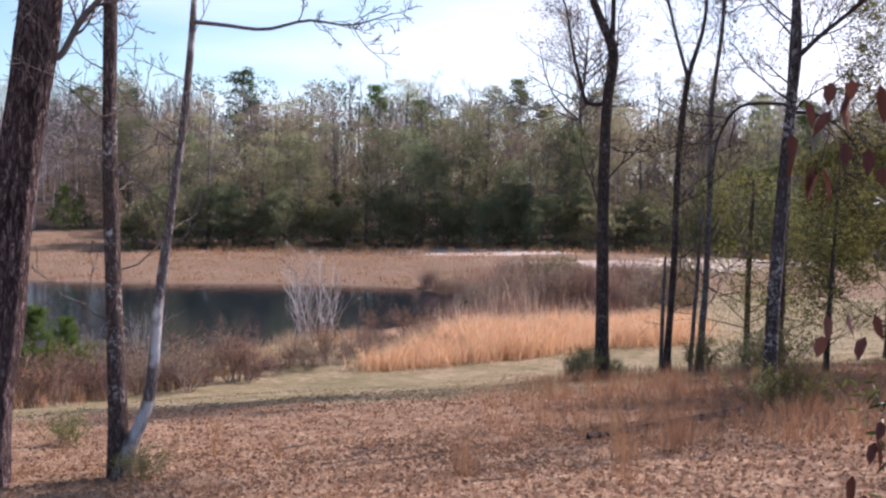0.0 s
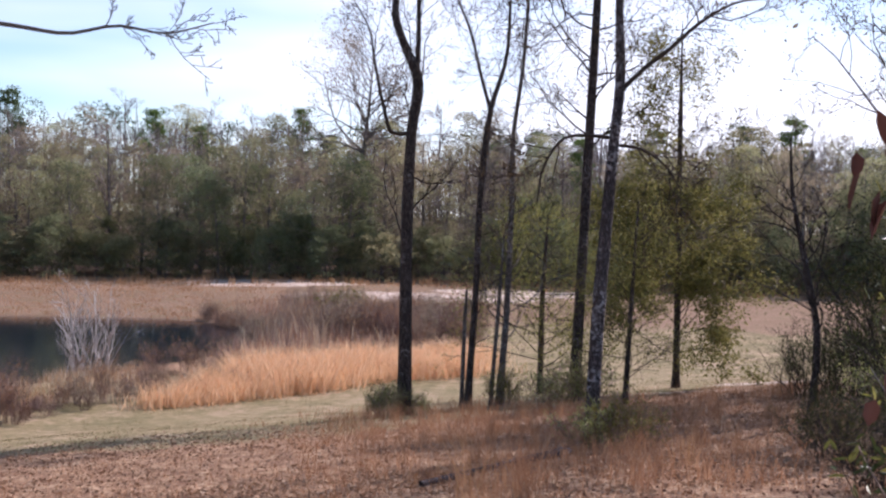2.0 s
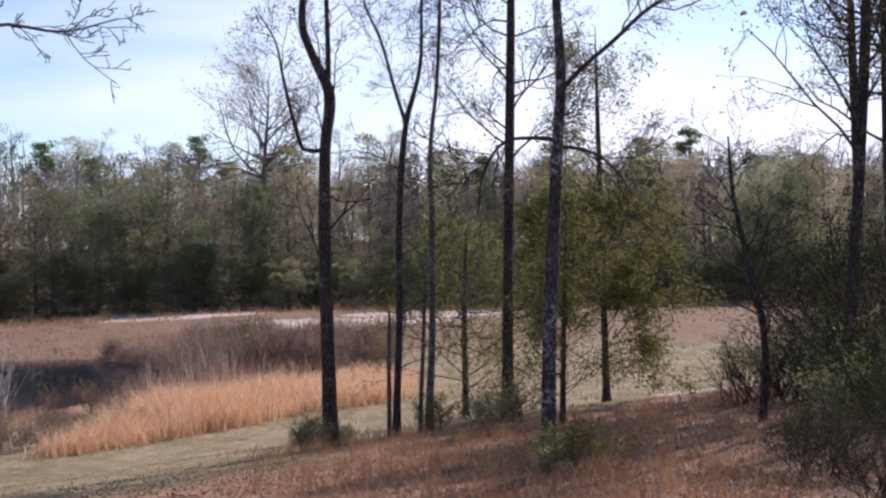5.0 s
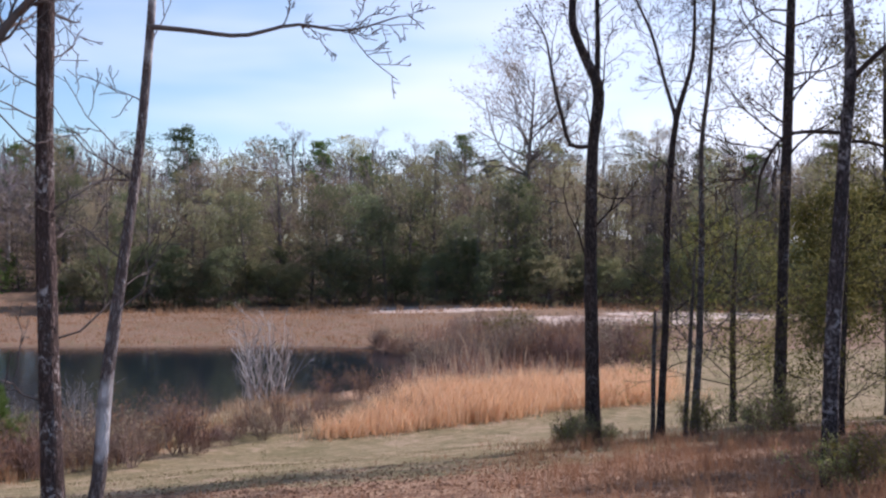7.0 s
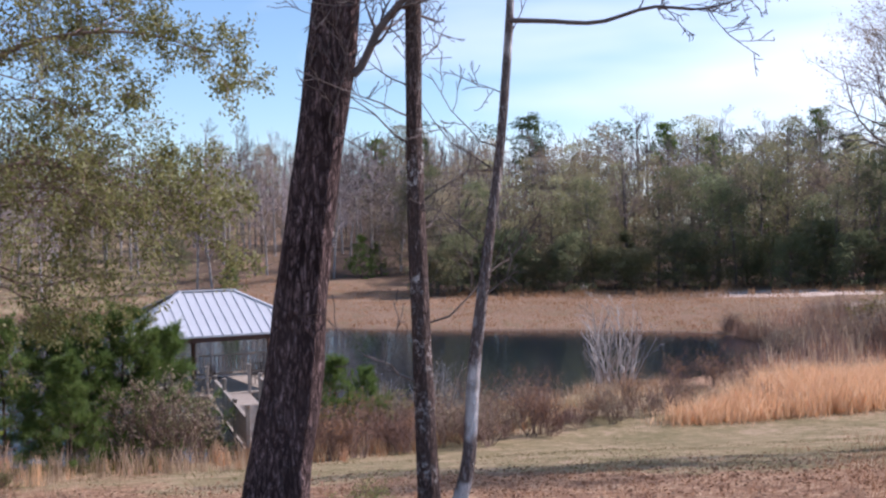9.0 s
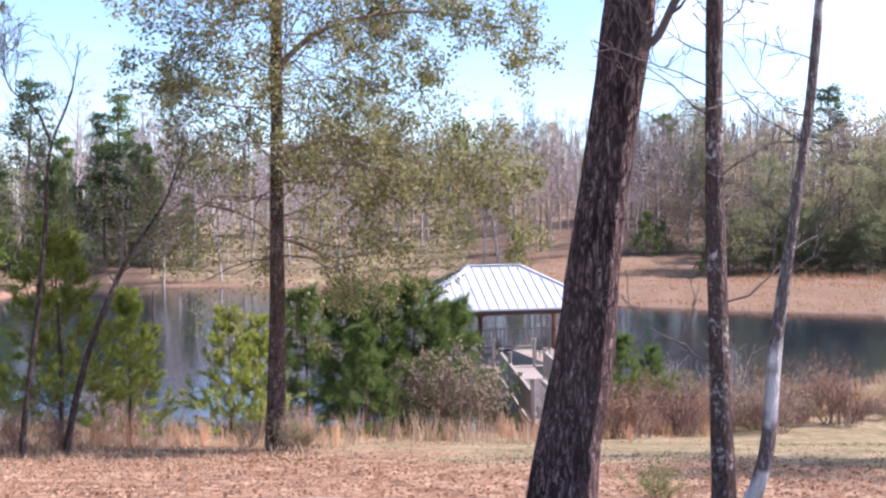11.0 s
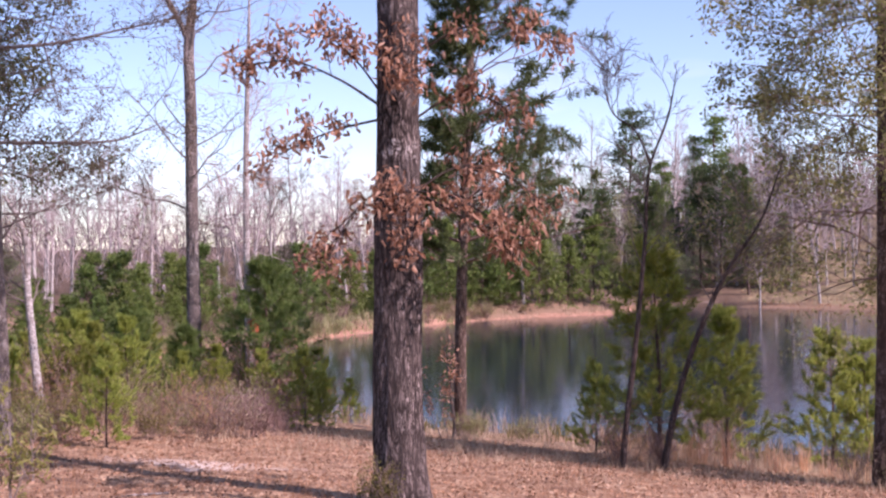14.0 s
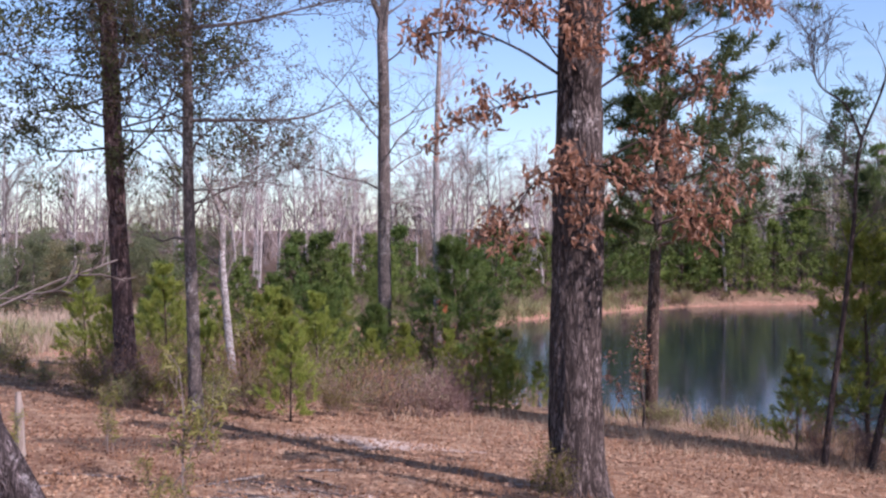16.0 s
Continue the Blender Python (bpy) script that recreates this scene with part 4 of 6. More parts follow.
near_tree("slender_tree", [(0.15, 24.50, 3.25, 0.088), (0.24, 24.50, 4.94, 0.075), (0.29, 24.50, 7.45, 0.063), (0.30, 24.50, 9.34, 0.050), (0.45, 24.50, 10.59, 0.044), (0.56, 24.49, 12.47, 0.038)], BARK_GREY,
          "slender grey bare tree with thin upright branches", seed=7, limb_count=40, crown_from=0.14, limb_len=1.9, kids=(4, 4, 2), twig=TWIG_GREY, top=3, wander=0.26, limb_up=58, thick=0.22)
near_tree("slender_tree", [(-0.75, 24.6, 3.2, 0.05), (-0.72, 24.6, 5.0, 0.045), (-0.70, 24.6, 5.6, 0.03)], BARK_GREY, "short dead grey stem beside larger trunks", seed=71, limb_count=3, limb_len=0.8, twig=TWIG_GREY)
near_tree("slender_tree", [(-0.05, 24.3, 3.2, 0.05), (0.05, 24.3, 5.0, 0.045), (0.15, 24.3, 7.0, 0.02)], BARK_GREY, "thin grey stem beside larger trunks", seed=72, limb_count=6, limb_len=0.9, twig=TWIG_GREY)
near_tree("oak_tree", [(1.85, 23.93, 3.27, 0.147), (1.89, 23.93, 4.99, 0.122), (1.96, 23.92, 7.44, 0.110), (2.03, 23.91, 9.88, 0.104), (2.10, 23.91, 12.33, 0.086)], BARK_DARK,
          "dark straight tree with sparse brown leaves aloft", seed=8, limb_count=26, crown_from=0.45, limb_len=2.7, limb_up=60, kids=(5, 5, 3), twig=TWIG_DARK, leaf=LEAF_BROWN, per=1, leaf_size=(0.06, 0.03),
          top=4, scatter=0.12, thick=0.26, wander=0.24, shade_canopy=(9.6, 2, 0.1))
near_tree("oak_tree", [(1.49, 12.61, 4.57, 0.090), (1.53, 12.61, 5.94, 0.084), (1.60, 12.60, 7.23, 0.077), (1.66, 12.59, 8.19, 0.064), (1.71, 12.58, 8.84, 0.064), (1.68, 12.59, 9.80, 0.051)], BARK_LICHEN,
          "leaning dark tree with grey lichen and twisted boughs", sides=18, rings=80, seed=9,
          limbs=([(1.73, 12.58, 8.82, 0.032), (1.99, 12.54, 9.08, 0.029), (2.30, 12.49, 9.33, 0.026), (2.67, 12.42, 9.66, 0.022), (3.03, 12.33, 9.86, 0.016), (3.6, 12.2, 9.9, 0.008)],
                 [(1.65, 12.59, 8.23, 0.026), (1.36, 12.63, 8.26, 0.023), (1.07, 12.65, 8.23, 0.019), (0.81, 12.67, 7.88, 0.016), (0.73, 12.68, 7.39, 0.010)],
                 [(1.66, 12.59, 8.15, 0.022), (2.0, 12.6, 8.1, 0.018), (2.3, 12.6, 7.9, 0.013), (2.5, 12.6, 7.6, 0.007)]),
          limb_count=20, crown_from=0.7, limb_len=1.9, kids=(5, 4, 3), twig=TWIG_DARK, leaf=LEAF_BROWN, per=1, leaf_size=(0.04, 0.02), top=3.5, scatter=0.08, thick=0.24, wander=0.24, shade_canopy=(5.9, 2, 0.09))
near_tree("holly_tree", [(4.63, 27.61, 3.05, 0.113), (4.60, 27.62, 6.08, 0.085), (4.58, 27.62, 7.49, 0.071), (4.54, 27.63, 10.32, 0.056)], BARK_DARK,
          "small dark-stemmed tree with olive yellow leaves to the ground", "tree", seed=10, limb_count=48, crown_from=0.1, limb_len=2.3, limb_up=72, kids=(6, 5), twig=TWIG_DARK, leaf=LEAF_HOLLY, per=2, skirt=(5.4, 11, 0.1),
          leaf_size=(0.095, 0.048), scatter=0.12, top=2.2, thick=0.18, wander=0.2, lift=0.0)
near_tree("holly_tree", [(2.75, 21.5, 3.4, 0.06), (2.8, 21.5, 5.0, 0.05), (2.9, 21.5, 7.6, 0.02)], BARK_DARK, "slim young tree with olive leaves among dark trunks", seed=101, limb_count=24, crown_from=0.1,
          limb_len=1.3, limb_up=65, kids=(5, 4), twig=TWIG_DARK, leaf=LEAF_HOLLY, per=4, leaf_size=(0.055, 0.026), scatter=0.16, thick=0.2)
near_tree("holly_tree", [(1.2, 31, 2.6, 0.09), (1.2, 31, 5.0, 0.08), (1.3, 31, 7.5, 0.03)], BARK_DARK, "dense low evergreen tree behind dark trunks", seed=102, limb_count=40, crown_from=0.12,
          limb_len=2.6, limb_up=78, kids=(6, 5), twig=TWIG_DARK, leaf=LEAF_HOLLY, per=4, leaf_size=(0.07, 0.032), scatter=0.22, thick=0.2)
# the dark grove beside the path; 117, 132 and 118 added unseen for shade
for sd, rows in ((110, [(6.23, 15.82, 4.37, 0.096), (6.32, 15.78, 6.47, 0.087), (6.43, 15.74, 8.20, 0.078), (6.54, 15.69, 10.34, 0.073)]),
                 (111, [(7.96, 18.35, 4.24, 0.111), (7.98, 18.34, 6.86, 0.100), (7.95, 18.35, 8.87, 0.090), (7.95, 18.35, 10.86, 0.080)]),
                 (112, [(6.93, 14.42, 4.50, 0.105), (6.86, 14.45, 6.91, 0.088), (6.89, 14.44, 8.67, 0.072), (6.68, 14.54, 9.48, 0.056), (6.47, 14.63, 10.13, 0.048)]),
                 (114, [(9.8, 20.2, 4.2, 0.12), (9.9, 20.2, 7.0, 0.10), (9.9, 20.2, 12, 0.08)]),
                 (117, [(12.6, 19.0, 4.4, 0.13), (12.6, 19.0, 7.0, 0.11), (12.5, 19.0, 12, 0.08)]),
                 (132, [(14.6, 15.6, 4.9, 0.14), (14.6, 15.6, 7.0, 0.12), (14.5, 15.6, 12, 0.08)]),
                 (118, [(9.0, 11.6, 4.9, 0.12), (9.1, 11.6, 7.0, 0.10), (9.2, 11.6, 11, 0.07)])):
    near_tree("grove_tree", rows, BARK_DARK, "dark grove tree with brown leaf tufts, some added for shade", seed=sd, limb_count=13, crown_from=0.34, limb_len=2.4, limb_up=60, kids=(5, 4, 2), twig=TWIG_DARK,
              leaf=LEAF_BROWN, per=1, leaf_size=(0.06, 0.03), top=4, scatter=0.1, wander=0.28)
for sd, x, y in ((141, 10.4, 23.2), (142, 11.4, 26.4), (143, 11.8, 29.6)):      # taller trees added at the back of the grove to shade the slope
    near_tree("grove_tree", [(x, y, 3.6, 0.15), (x + 0.1, y, 8.0, 0.13), (x, y, 13.0, 0.10)], BARK_DARK, "tall dark tree added behind the grove to cast shade", seed=sd, limb_count=16, crown_from=0.5, limb_len=3.0,
              limb_up=62, kids=(5, 4, 3), twig=TWIG_DARK, leaf=LEAF_BROWN, per=1, leaf_size=(0.07, 0.04), top=3.5, scatter=0.14, wander=0.24, shade_canopy=(9.2, 3, 0.13))
near_tree("grove_tree", [(5.2, 16.6, 4.0, 0.06), (5.25, 16.6, 5.6, 0.055), (5.0, 16.5, 6.7, 0.05), (4.75, 16.4, 7.8, 0.03), (4.7, 16.4, 8.6, 0.015)], BARK_DARK, "thin crooked dark sapling beside a thicket", seed=115,
          limb_count=16, crown_from=0.3, limb_len=1.6, kids=(4, 4, 2), twig=TWIG_DARK, wander=0.26)

# a tall tree that overtops the woods' edge
near_tree("tall_tree", [(-16.2, 112.0, 1.6, 0.34), (-16.1, 112.0, 9.0, 0.29), (-15.9, 112.0, 15.5, 0.22), (-15.5, 112, 20.0, 0.13), (-15.2, 112, 25.0, 0.03)], BARK_GREY, "tall spreading tree with thin brown leaves by the woods",
          seed=120, limb_count=34, crown_from=0.5, limb_len=10.5, limb_up=54, kids=(6, 6), twig=TWIG_GREY, leaf=LEAF_TAWNY, per=1, leaf_size=(0.24, 0.13), scatter=0.3, thick=0.5, wander=0.2)
# an old leaning tree, half dead, and a broken stem behind it
near_tree("leaning_snag", [(-5.76, -0.70, 5.1, 0.10), (-5.72, -0.94, 5.85, 0.075), (-5.70, -1.06, 6.11, 0.066), (-5.69, -1.14, 6.34, 0.060), (-5.67, -1.24, 6.50, 0.055), (-5.6, -1.5, 6.9, 0.045), (-5.5, -1.9, 7.6, 0.02)],
          BARK_LICHEN, "leaning half dead trunk crusted with pale lichen", "tree", sides=26, rings=90, ridge=0.22, seed=121,
          forks=([(-5.71, -1.04, 6.08, 0.06), (-5.70, -1.08, 6.36, 0.062), (-5.69, -1.11, 6.55, 0.058), (-5.69, -1.13, 6.8, 0.05), (-5.68, -1.17, 7.0, 0.042), (-5.66, -1.26, 7.12, 0.03), (-5.6, -1.5, 7.3, 0.015)],),
          limb_count=12, crown_from=0.3, limb_len=0.7, limb_up=80, kids=(3, 3), twig=TWIG_GREY, thick=0.1, wander=0.25)
near_tree("broken_stem", [(-11.98, -2.78, 4.9, 0.045), (-11.99, -2.79, 5.2, 0.04), (-12.0, -2.80, 5.36, 0.022)], DRIFT, "short broken pale stem standing in leaf litter", "dead stem", sides=14, rings=24, ridge=0.2, seed=122)

# the evergreen on the lawn's edge
near_tree("water_oak", [(-16.04, 11.61, 2.82, 0.189), (-16.00, 11.66, 5.46, 0.139), (-15.99, 11.67, 6.85, 0.119), (-15.98, 11.69, 8.34, 0.109), (-15.98, 11.70, 9.81, 0.099), (-15.96, 11.72, 10.79, 0.089)],
          BARK_PINE, "broad evergreen tree with small olive leaves and brown trunk", sides=20, rings=70, seed=12,
          limbs=([(-15.97, 11.70, 9.6, 0.06), (-15.5, 12.2, 10.2, 0.05), (-14.8, 12.9, 10.5, 0.035), (-13.8, 13.7, 10.5, 0.02), (-13.0, 14.2, 10.2, 0.01)],
                 [(-15.99, 11.67, 8.0, 0.045), (-15.5, 12.1, 8.3, 0.04), (-15.0, 12.6, 8.3, 0.035), (-14.2, 13.4, 7.9, 0.02), (-13.4, 14.0, 7.3, 0.01)]),
          limb_count=96, crown_from=0.29, limb_len=3.3, limb_up=80, kids=(6, 6), twig=TWIG_BROWN, leaf=LEAF_OLIVE, per=6, leaf_size=(0.085, 0.042), scatter=0.075, top=4.5, lift=-0.012, droop=0.4,
          thick=0.16, wander=0.24)
near_tree("sapling", [(-17.39, 7.65, 3.40, 0.05), (-17.29, 7.89, 5.46, 0.042), (-17.22, 8.03, 6.91, 0.034), (-17.17, 8.14, 8.21, 0.022), (-17.04, 8.41, 8.99, 0.016), (-16.97, 8.54, 9.72, 0.008)], BARK_DARK, "thin bare sapling with a forked top", seed=13,
          forks=([(-17.17, 8.14, 8.21, 0.027), (-17.28, 7.91, 8.79, 0.018), (-17.41, 7.61, 9.05, 0.013), (-17.45, 7.51, 9.85, 0.006)],),
          limb_count=30, crown_from=0.5, limb_len=1.3, limb_up=38, kids=(4, 4), twig=TWIG_GREY, thick=0.3)
near_tree("sapling", [(-17.55, 8.51, 3.41, 0.056), (-17.36, 8.88, 5.01, 0.048), (-17.07, 9.43, 6.41, 0.036), (-16.76, 9.96, 7.36, 0.018)], BARK_DARK, "bare sapling leaning far over beside pines", seed=14,
          limb_count=26, crown_from=0.5, limb_len=1.5, limb_up=50, kids=(4, 4), twig=TWIG_GREY, top=1.3, thick=0.3)

# the oak that keeps its dead leaves
OAK_O = [(-11.71, 2.64, 4.26, 0.286), (-11.71, 2.63, 5.35, 0.258), (-11.70, 2.67, 7.07, 0.240), (-11.70, 2.69, 8.21, 0.217), (-11.69, 2.71, 9.36, 0.206), (-11.65, 2.75, 11.5, 0.16)]
near_tree("oak_tree", OAK_O, BARK_ASH, "large oak with furrowed grey bark and clinging russet leaves", sides=56, rings=150, ridge=0.14, seed=15, flare=0.4,
          limbs=([(-11.7, 2.5, 8.4, 0.016), (-11.6, 2.05, 8.65, 0.012), (-11.6, 1.55, 8.82, 0.009), (-11.6, 1.15, 8.75, 0.006)],
                 [(-11.7, 2.5, 8.55, 0.012), (-11.5, 2.2, 8.85, 0.010), (-11.5, 1.95, 9.05, 0.007), (-11.5, 1.7, 9.1, 0.005)],
                 [(-11.7, 2.5, 8.25, 0.014), (-11.6, 2.1, 8.15, 0.011), (-11.5, 1.75, 8.02, 0.008), (-11.5, 1.4, 7.85, 0.005)],
                 [(-11.5, 2.5, 7.5, 0.011), (-11.15, 2.2, 7.38, 0.009), (-11.0, 2.0, 7.15, 0.007), (-10.95, 1.8, 6.8, 0.005)],
                 [(-11.45, 2.6, 7.5, 0.012), (-11.1, 2.75, 7.45, 0.010), (-11.0, 3.15, 7.22, 0.008), (-11.0, 3.5, 6.98, 0.005)],
                 [(-11.4, 2.75, 7.5, 0.011), (-11.1, 3.1, 7.42, 0.009), (-11.05, 3.45, 7.22, 0.007), (-11.0, 3.8, 6.98, 0.005)],
                 [(-11.45, 2.6, 7.45, 0.010), (-11.1, 2.5, 7.42, 0.008), (-11.0, 2.5, 7.28, 0.006), (-10.95, 2.55, 7.1, 0.005)],
                 [(-11.45, 2.7, 8.95, 0.009), (-11.25, 2.65, 8.92, 0.008), (-11.2, 2.62, 8.8, 0.006), (-11.15, 2.6, 8.65, 0.005)],
                 [(-11.7, 2.85, 8.25, 0.014), (-11.7, 3.3, 8.5, 0.011), (-11.7, 3.7, 8.48, 0.008), (-11.7, 4.0, 8.25, 0.005)],
                 [(-11.7, 2.85, 7.5, 0.014), (-11.7, 3.3, 7.75, 0.011), (-11.65, 3.8, 7.68, 0.008), (-11.6, 4.2, 7.4, 0.005)],
                 [(-11.6, 2.85, 8.9, 0.012), (-11.4, 3.3, 9.15, 0.010), (-11.3, 3.8, 9.2, 0.007), (-11.3, 4.2, 9.05, 0.005)]),
          kids=(2, 3), limb_len=0.62, twig=TWIG_DARK, leaf=LEAF_RUSSET, per=1, leaf_size=(0.082, 0.034), scatter=0.055, droop=0.9, limb_count=30, crown_from=0.5, top=5, crown_len=3.2, shade_canopy=(6.2, 8, 0.13), thick=0.2,
          sprays=16, oval=True)
near_tree("tall_tree", [(-28.98, 1.19, 2.96, 0.187), (-28.98, 1.20, 5.14, 0.172), (-28.98, 1.20, 7.44, 0.158), (-28.97, 1.23, 10.31, 0.144), (-28.97, 1.23, 12.32, 0.129), (-28.97, 1.35, 13.33, 0.101)], BARK_GREY,
          "tall straight bare tree with grey brown bark", sides=18, rings=60, seed=16, forks=([(-28.97, 1.22, 12.2, 0.08), (-28.9, 0.9, 12.9, 0.07), (-28.9, 0.5, 13.6, 0.06), (-28.9, 0.0, 15.5, 0.02)],),
          limb_count=46, crown_from=0.3, limb_len=3.4, limb_up=58, kids=(5, 5), twig=TWIG_GREY, top=5, thick=0.17, wander=0.22)
near_tree("pale_tree", [(-27.89, 2.46, 3.22, 0.104), (-27.89, 2.45, 6.01, 0.083), (-27.89, 2.47, 8.79, 0.070), (-27.88, 2.55, 10.87, 0.056), (-27.88, 2.63, 12.68, 0.035)], BARK_PALE,
          "slim pale-barked bare tree by the water", seed=17, limb_count=40, crown_from=0.34, limb_len=2.4, limb_up=55, kids=(5, 4), twig=TWIG_MAUVE, top=1.5, thick=0.18, wander=0.22)
near_tree("tall_tree", [(-16.90, -1.81, 4.48, 0.096), (-16.90, -1.84, 5.97, 0.088), (-16.90, -1.87, 7.25, 0.080), (-16.90, -1.87, 8.85, 0.072), (-16.90, -1.86, 10.45, 0.060)], BARK_GREY,
          "straight grey tree with long thin level branches", sides=16, rings=60, seed=18,
          limbs=([(-16.9, -1.86, 9.8, 0.03), (-16.9, -1.0, 9.9, 0.022), (-16.9, -0.2, 10.1, 0.015), (-16.9, 0.6, 10.3, 0.007)],
                 [(-16.9, -1.86, 8.5, 0.03), (-16.9, -1.0, 8.5, 0.022), (-16.9, -0.2, 8.55, 0.015), (-16.9, 0.4, 8.8, 0.007)]),
          limb_count=30, crown_from=0.3, limb_len=2.4, limb_up=72, kids=(5, 4, 3), twig=TWIG_GREY, leaf=LEAF_BROWN, per=2, leaf_size=(0.045, 0.022), top=3, thick=0.2, wander=0.22, scatter=0.06)
near_tree("evergreen_oak", [(-18.74, -3.14, 4.55, 0.177), (-18.72, -3.22, 6.43, 0.150), (-18.71, -3.29, 8.20, 0.141), (-18.70, -3.34, 9.96, 0.132), (-18.70, -3.38, 10.83, 0.123)], BARK_OAK,
          "sturdy oak with brown bark and small green leaves", sides=24, rings=70, ridge=0.08, seed=19, limb_count=50, crown_from=0.36, limb_len=2.7, limb_up=75, kids=(6, 5), twig=TWIG_DARK,
          leaf=LEAF_OAK, per=9, leaf_size=(0.085, 0.038), scatter=0.09, top=4, thick=0.16, wander=0.22)
near_tree("pale_tree", [(-20.93, -1.71, 4.03, 0.081), (-20.92, -1.80, 5.12, 0.070), (-20.91, -1.89, 6.33, 0.060), (-20.91, -1.93, 7.33, 0.050), (-20.88, -2.22, 7.94, 0.030)], BARK_PALE,
          "thin pale leaning tree with bare twigs", seed=20, limb_count=10, crown_from=0.5, limb_len=1.4, kids=(4, 3), twig=TWIG_GREY)


# ---- pines ----
def pine(name, seed, tall, r0, barkm, needle, label, low=0.1, reach=0.28, whorls=9, each=5, tuft=10, needle_len=0.16, needle_w=0.012, lift=0.12, rows=None, flat=0.0, soft=0.55, fuller=None):
    """A pine in its own coordinates: trunk, whorls of boughs, tufts of needles."""
    rng = np.random.default_rng(seed)
    ob = thing(name, 0, 0, 0, label, "pine tree")
    rows = rows or [(0, 0, -0.1, r0), (0.02 * tall, 0, tall * 0.4, r0 * 0.75), (0.01 * tall, 0.01 * tall, tall * 0.8, r0 * 0.35), (0, 0, tall, r0 * 0.1)]
    line = smooth_line(rows, 30)
    part("trunk", trunk_mesh(rows, 9, 24, 0.06, seed, 0.2), barkm, ob)
    wood, crown, tips = Build(), Build(), []
    for w in range(whorls):
        f = low + (0.97 - low) * (w + rng.uniform(-0.2, 0.2)) / (whorls - 1)
        q = line[int(np.clip(f, 0, 1) * 29)]
        for e in range(each):
            a = 2 * math.pi * (e + rng.uniform(-0.3, 0.3)) / each + w
            up = 0.15 + 0.9 * f
            grow(wood, rng, q[:3], (math.cos(a), math.sin(a), up * rng.uniform(0.5, 1.2)), tall * reach * (1.15 - f) ** 0.75 * rng.uniform(0.6, 1.15) * (1 if fuller is None else 0.9 + 0.4 * math.cos(a - fuller)), max(q[3] * 0.3, 0.008), 2, (0, 0, 4), 42, 0.5, 0.1,
                 lift, tips, (4, 3, 3, 3), 0.005, flat=flat)
    wood.tube(line[:, :3], line[:, 3] * 0.6, 3)
    tips.append((line[-1, :3], np.array([0, 0, 1.0])))
    ends = tips[1::2] if flat else tips[2::3] + tips[1::3]
    p = np.repeat(np.array([t[0] for t in ends]), tuft, 0)
    d = np.repeat(np.array([t[1] for t in ends]), tuft, 0)
    p = p - d * (rng.uniform(0, 1.3, len(p)) * needle_len)[:, None]      # brushes of needles that clothe the ends of the shoots
    crown.leaves(rng, p, d * 0.8 + rng.normal(size=d.shape) * soft, needle_len, needle_w, -0.12)
    part("branchwork", wood, TWIG_BROWN, ob)
    part("foliage", crown, needle, ob)
    return ob


def stand(ob, x, y, size=1.0, turn=0.0, sink=0.05):
    ob.matrix_basis = pose(x, y, height(x, y) - sink, 0, 0, turn) @ Matrix.Diagonal((size, size, size, 1))
    return ob


def again(ob, x, y, size=1.0, turn=0.0, sink=0.05):
    c = copy_thing(ob, pose(x, y, height(x, y) - sink, 0, 0, turn))
    c.scale = (size, size, size)
    return c


shore_rng = random.Random(8)
young = [pine("young_pine", 31 + i, 4.0, 0.05, BARK_PINE, NEEDLE, "young pine with bright yellow-green needles on the bank", 0.12, 0.40, 8, 6, 40, 0.17, 0.022, lift=0.16, soft=0.5) for i in range(3)]
shade = [pine("young_pine", 41 + i, 5.0, 0.07, BARK_PINE, NEEDLE_MID, "bushy green pine on the bank below the lawn", 0.1, 0.46, 9, 6, 46, 0.3, 0.02, lift=0.04, soft=0.6) for i in range(2)]
PINES = [(young, q) for q in ((64.5, 21.5, 1.0), (61.3, 23.0, 0.75), (67.6, 24, 0.45), (56.3, 27, 0.8), (54.8, 27.5, 0.75), 
                              (91.6, 17.0, 0.36), (90.8, 23, 0.5), (86.5, 26, 0.4), (88.2, 24.5, 0.35), (89.8, 27, 0.5), (92.5, 25, 0.42), (93.8, 28, 0.5), (95.4, 25.5, 0.4), (97, 27, 0.45), (99, 26, 0.4), (84.4, 26.5, 0.4), (94.0, 26, 0.4), (81.6, 29, 0.45), (80.0, 31, 0.3), (87.6, 29, 0.5), (85.6, 33, 0.45),
                              (97.5, 33, 0.5), (88.6, 35, 0.6), (83.6, 35, 0.7), (82.2, 23.5, 0.4), (81.4, 24.5, 0.3), (92.2, 22, 0.45), (93.0, 23.5, 0.5), (96.2, 21.5, 0.35), (98.2, 24, 0.55), (100.4, 22, 0.4), (102, 26, 0.5))]
PINES += [(shade, q) for q in ((52.4, 32, 0.8), (50.2, 33.0, 0.85), (46.8, 33.5, 0.95), (44.7, 34.2, 0.9), (48.4, 33.0, 0.85), (49.4, 31.0, 0.6), (36.2, 33, 0.5), (34.6, 34, 0.42), (84.2, 28, 0.75), (84.9, 29.5, 0.6), (90.6, 26, 0.45), (88.0, 27, 0.4))]
first_seen = set()
for kindred, (az, r, size) in PINES:
    ob = shore_rng.choice(kindred)
    x, y = polar(az, r)
    if ob.name in first_seen:
        again(ob, x, y, size, shore_rng.uniform(0, 360))
    else:
        first_seen.add(ob.name)
        stand(ob, x, y, size, shore_rng.uniform(0, 360))
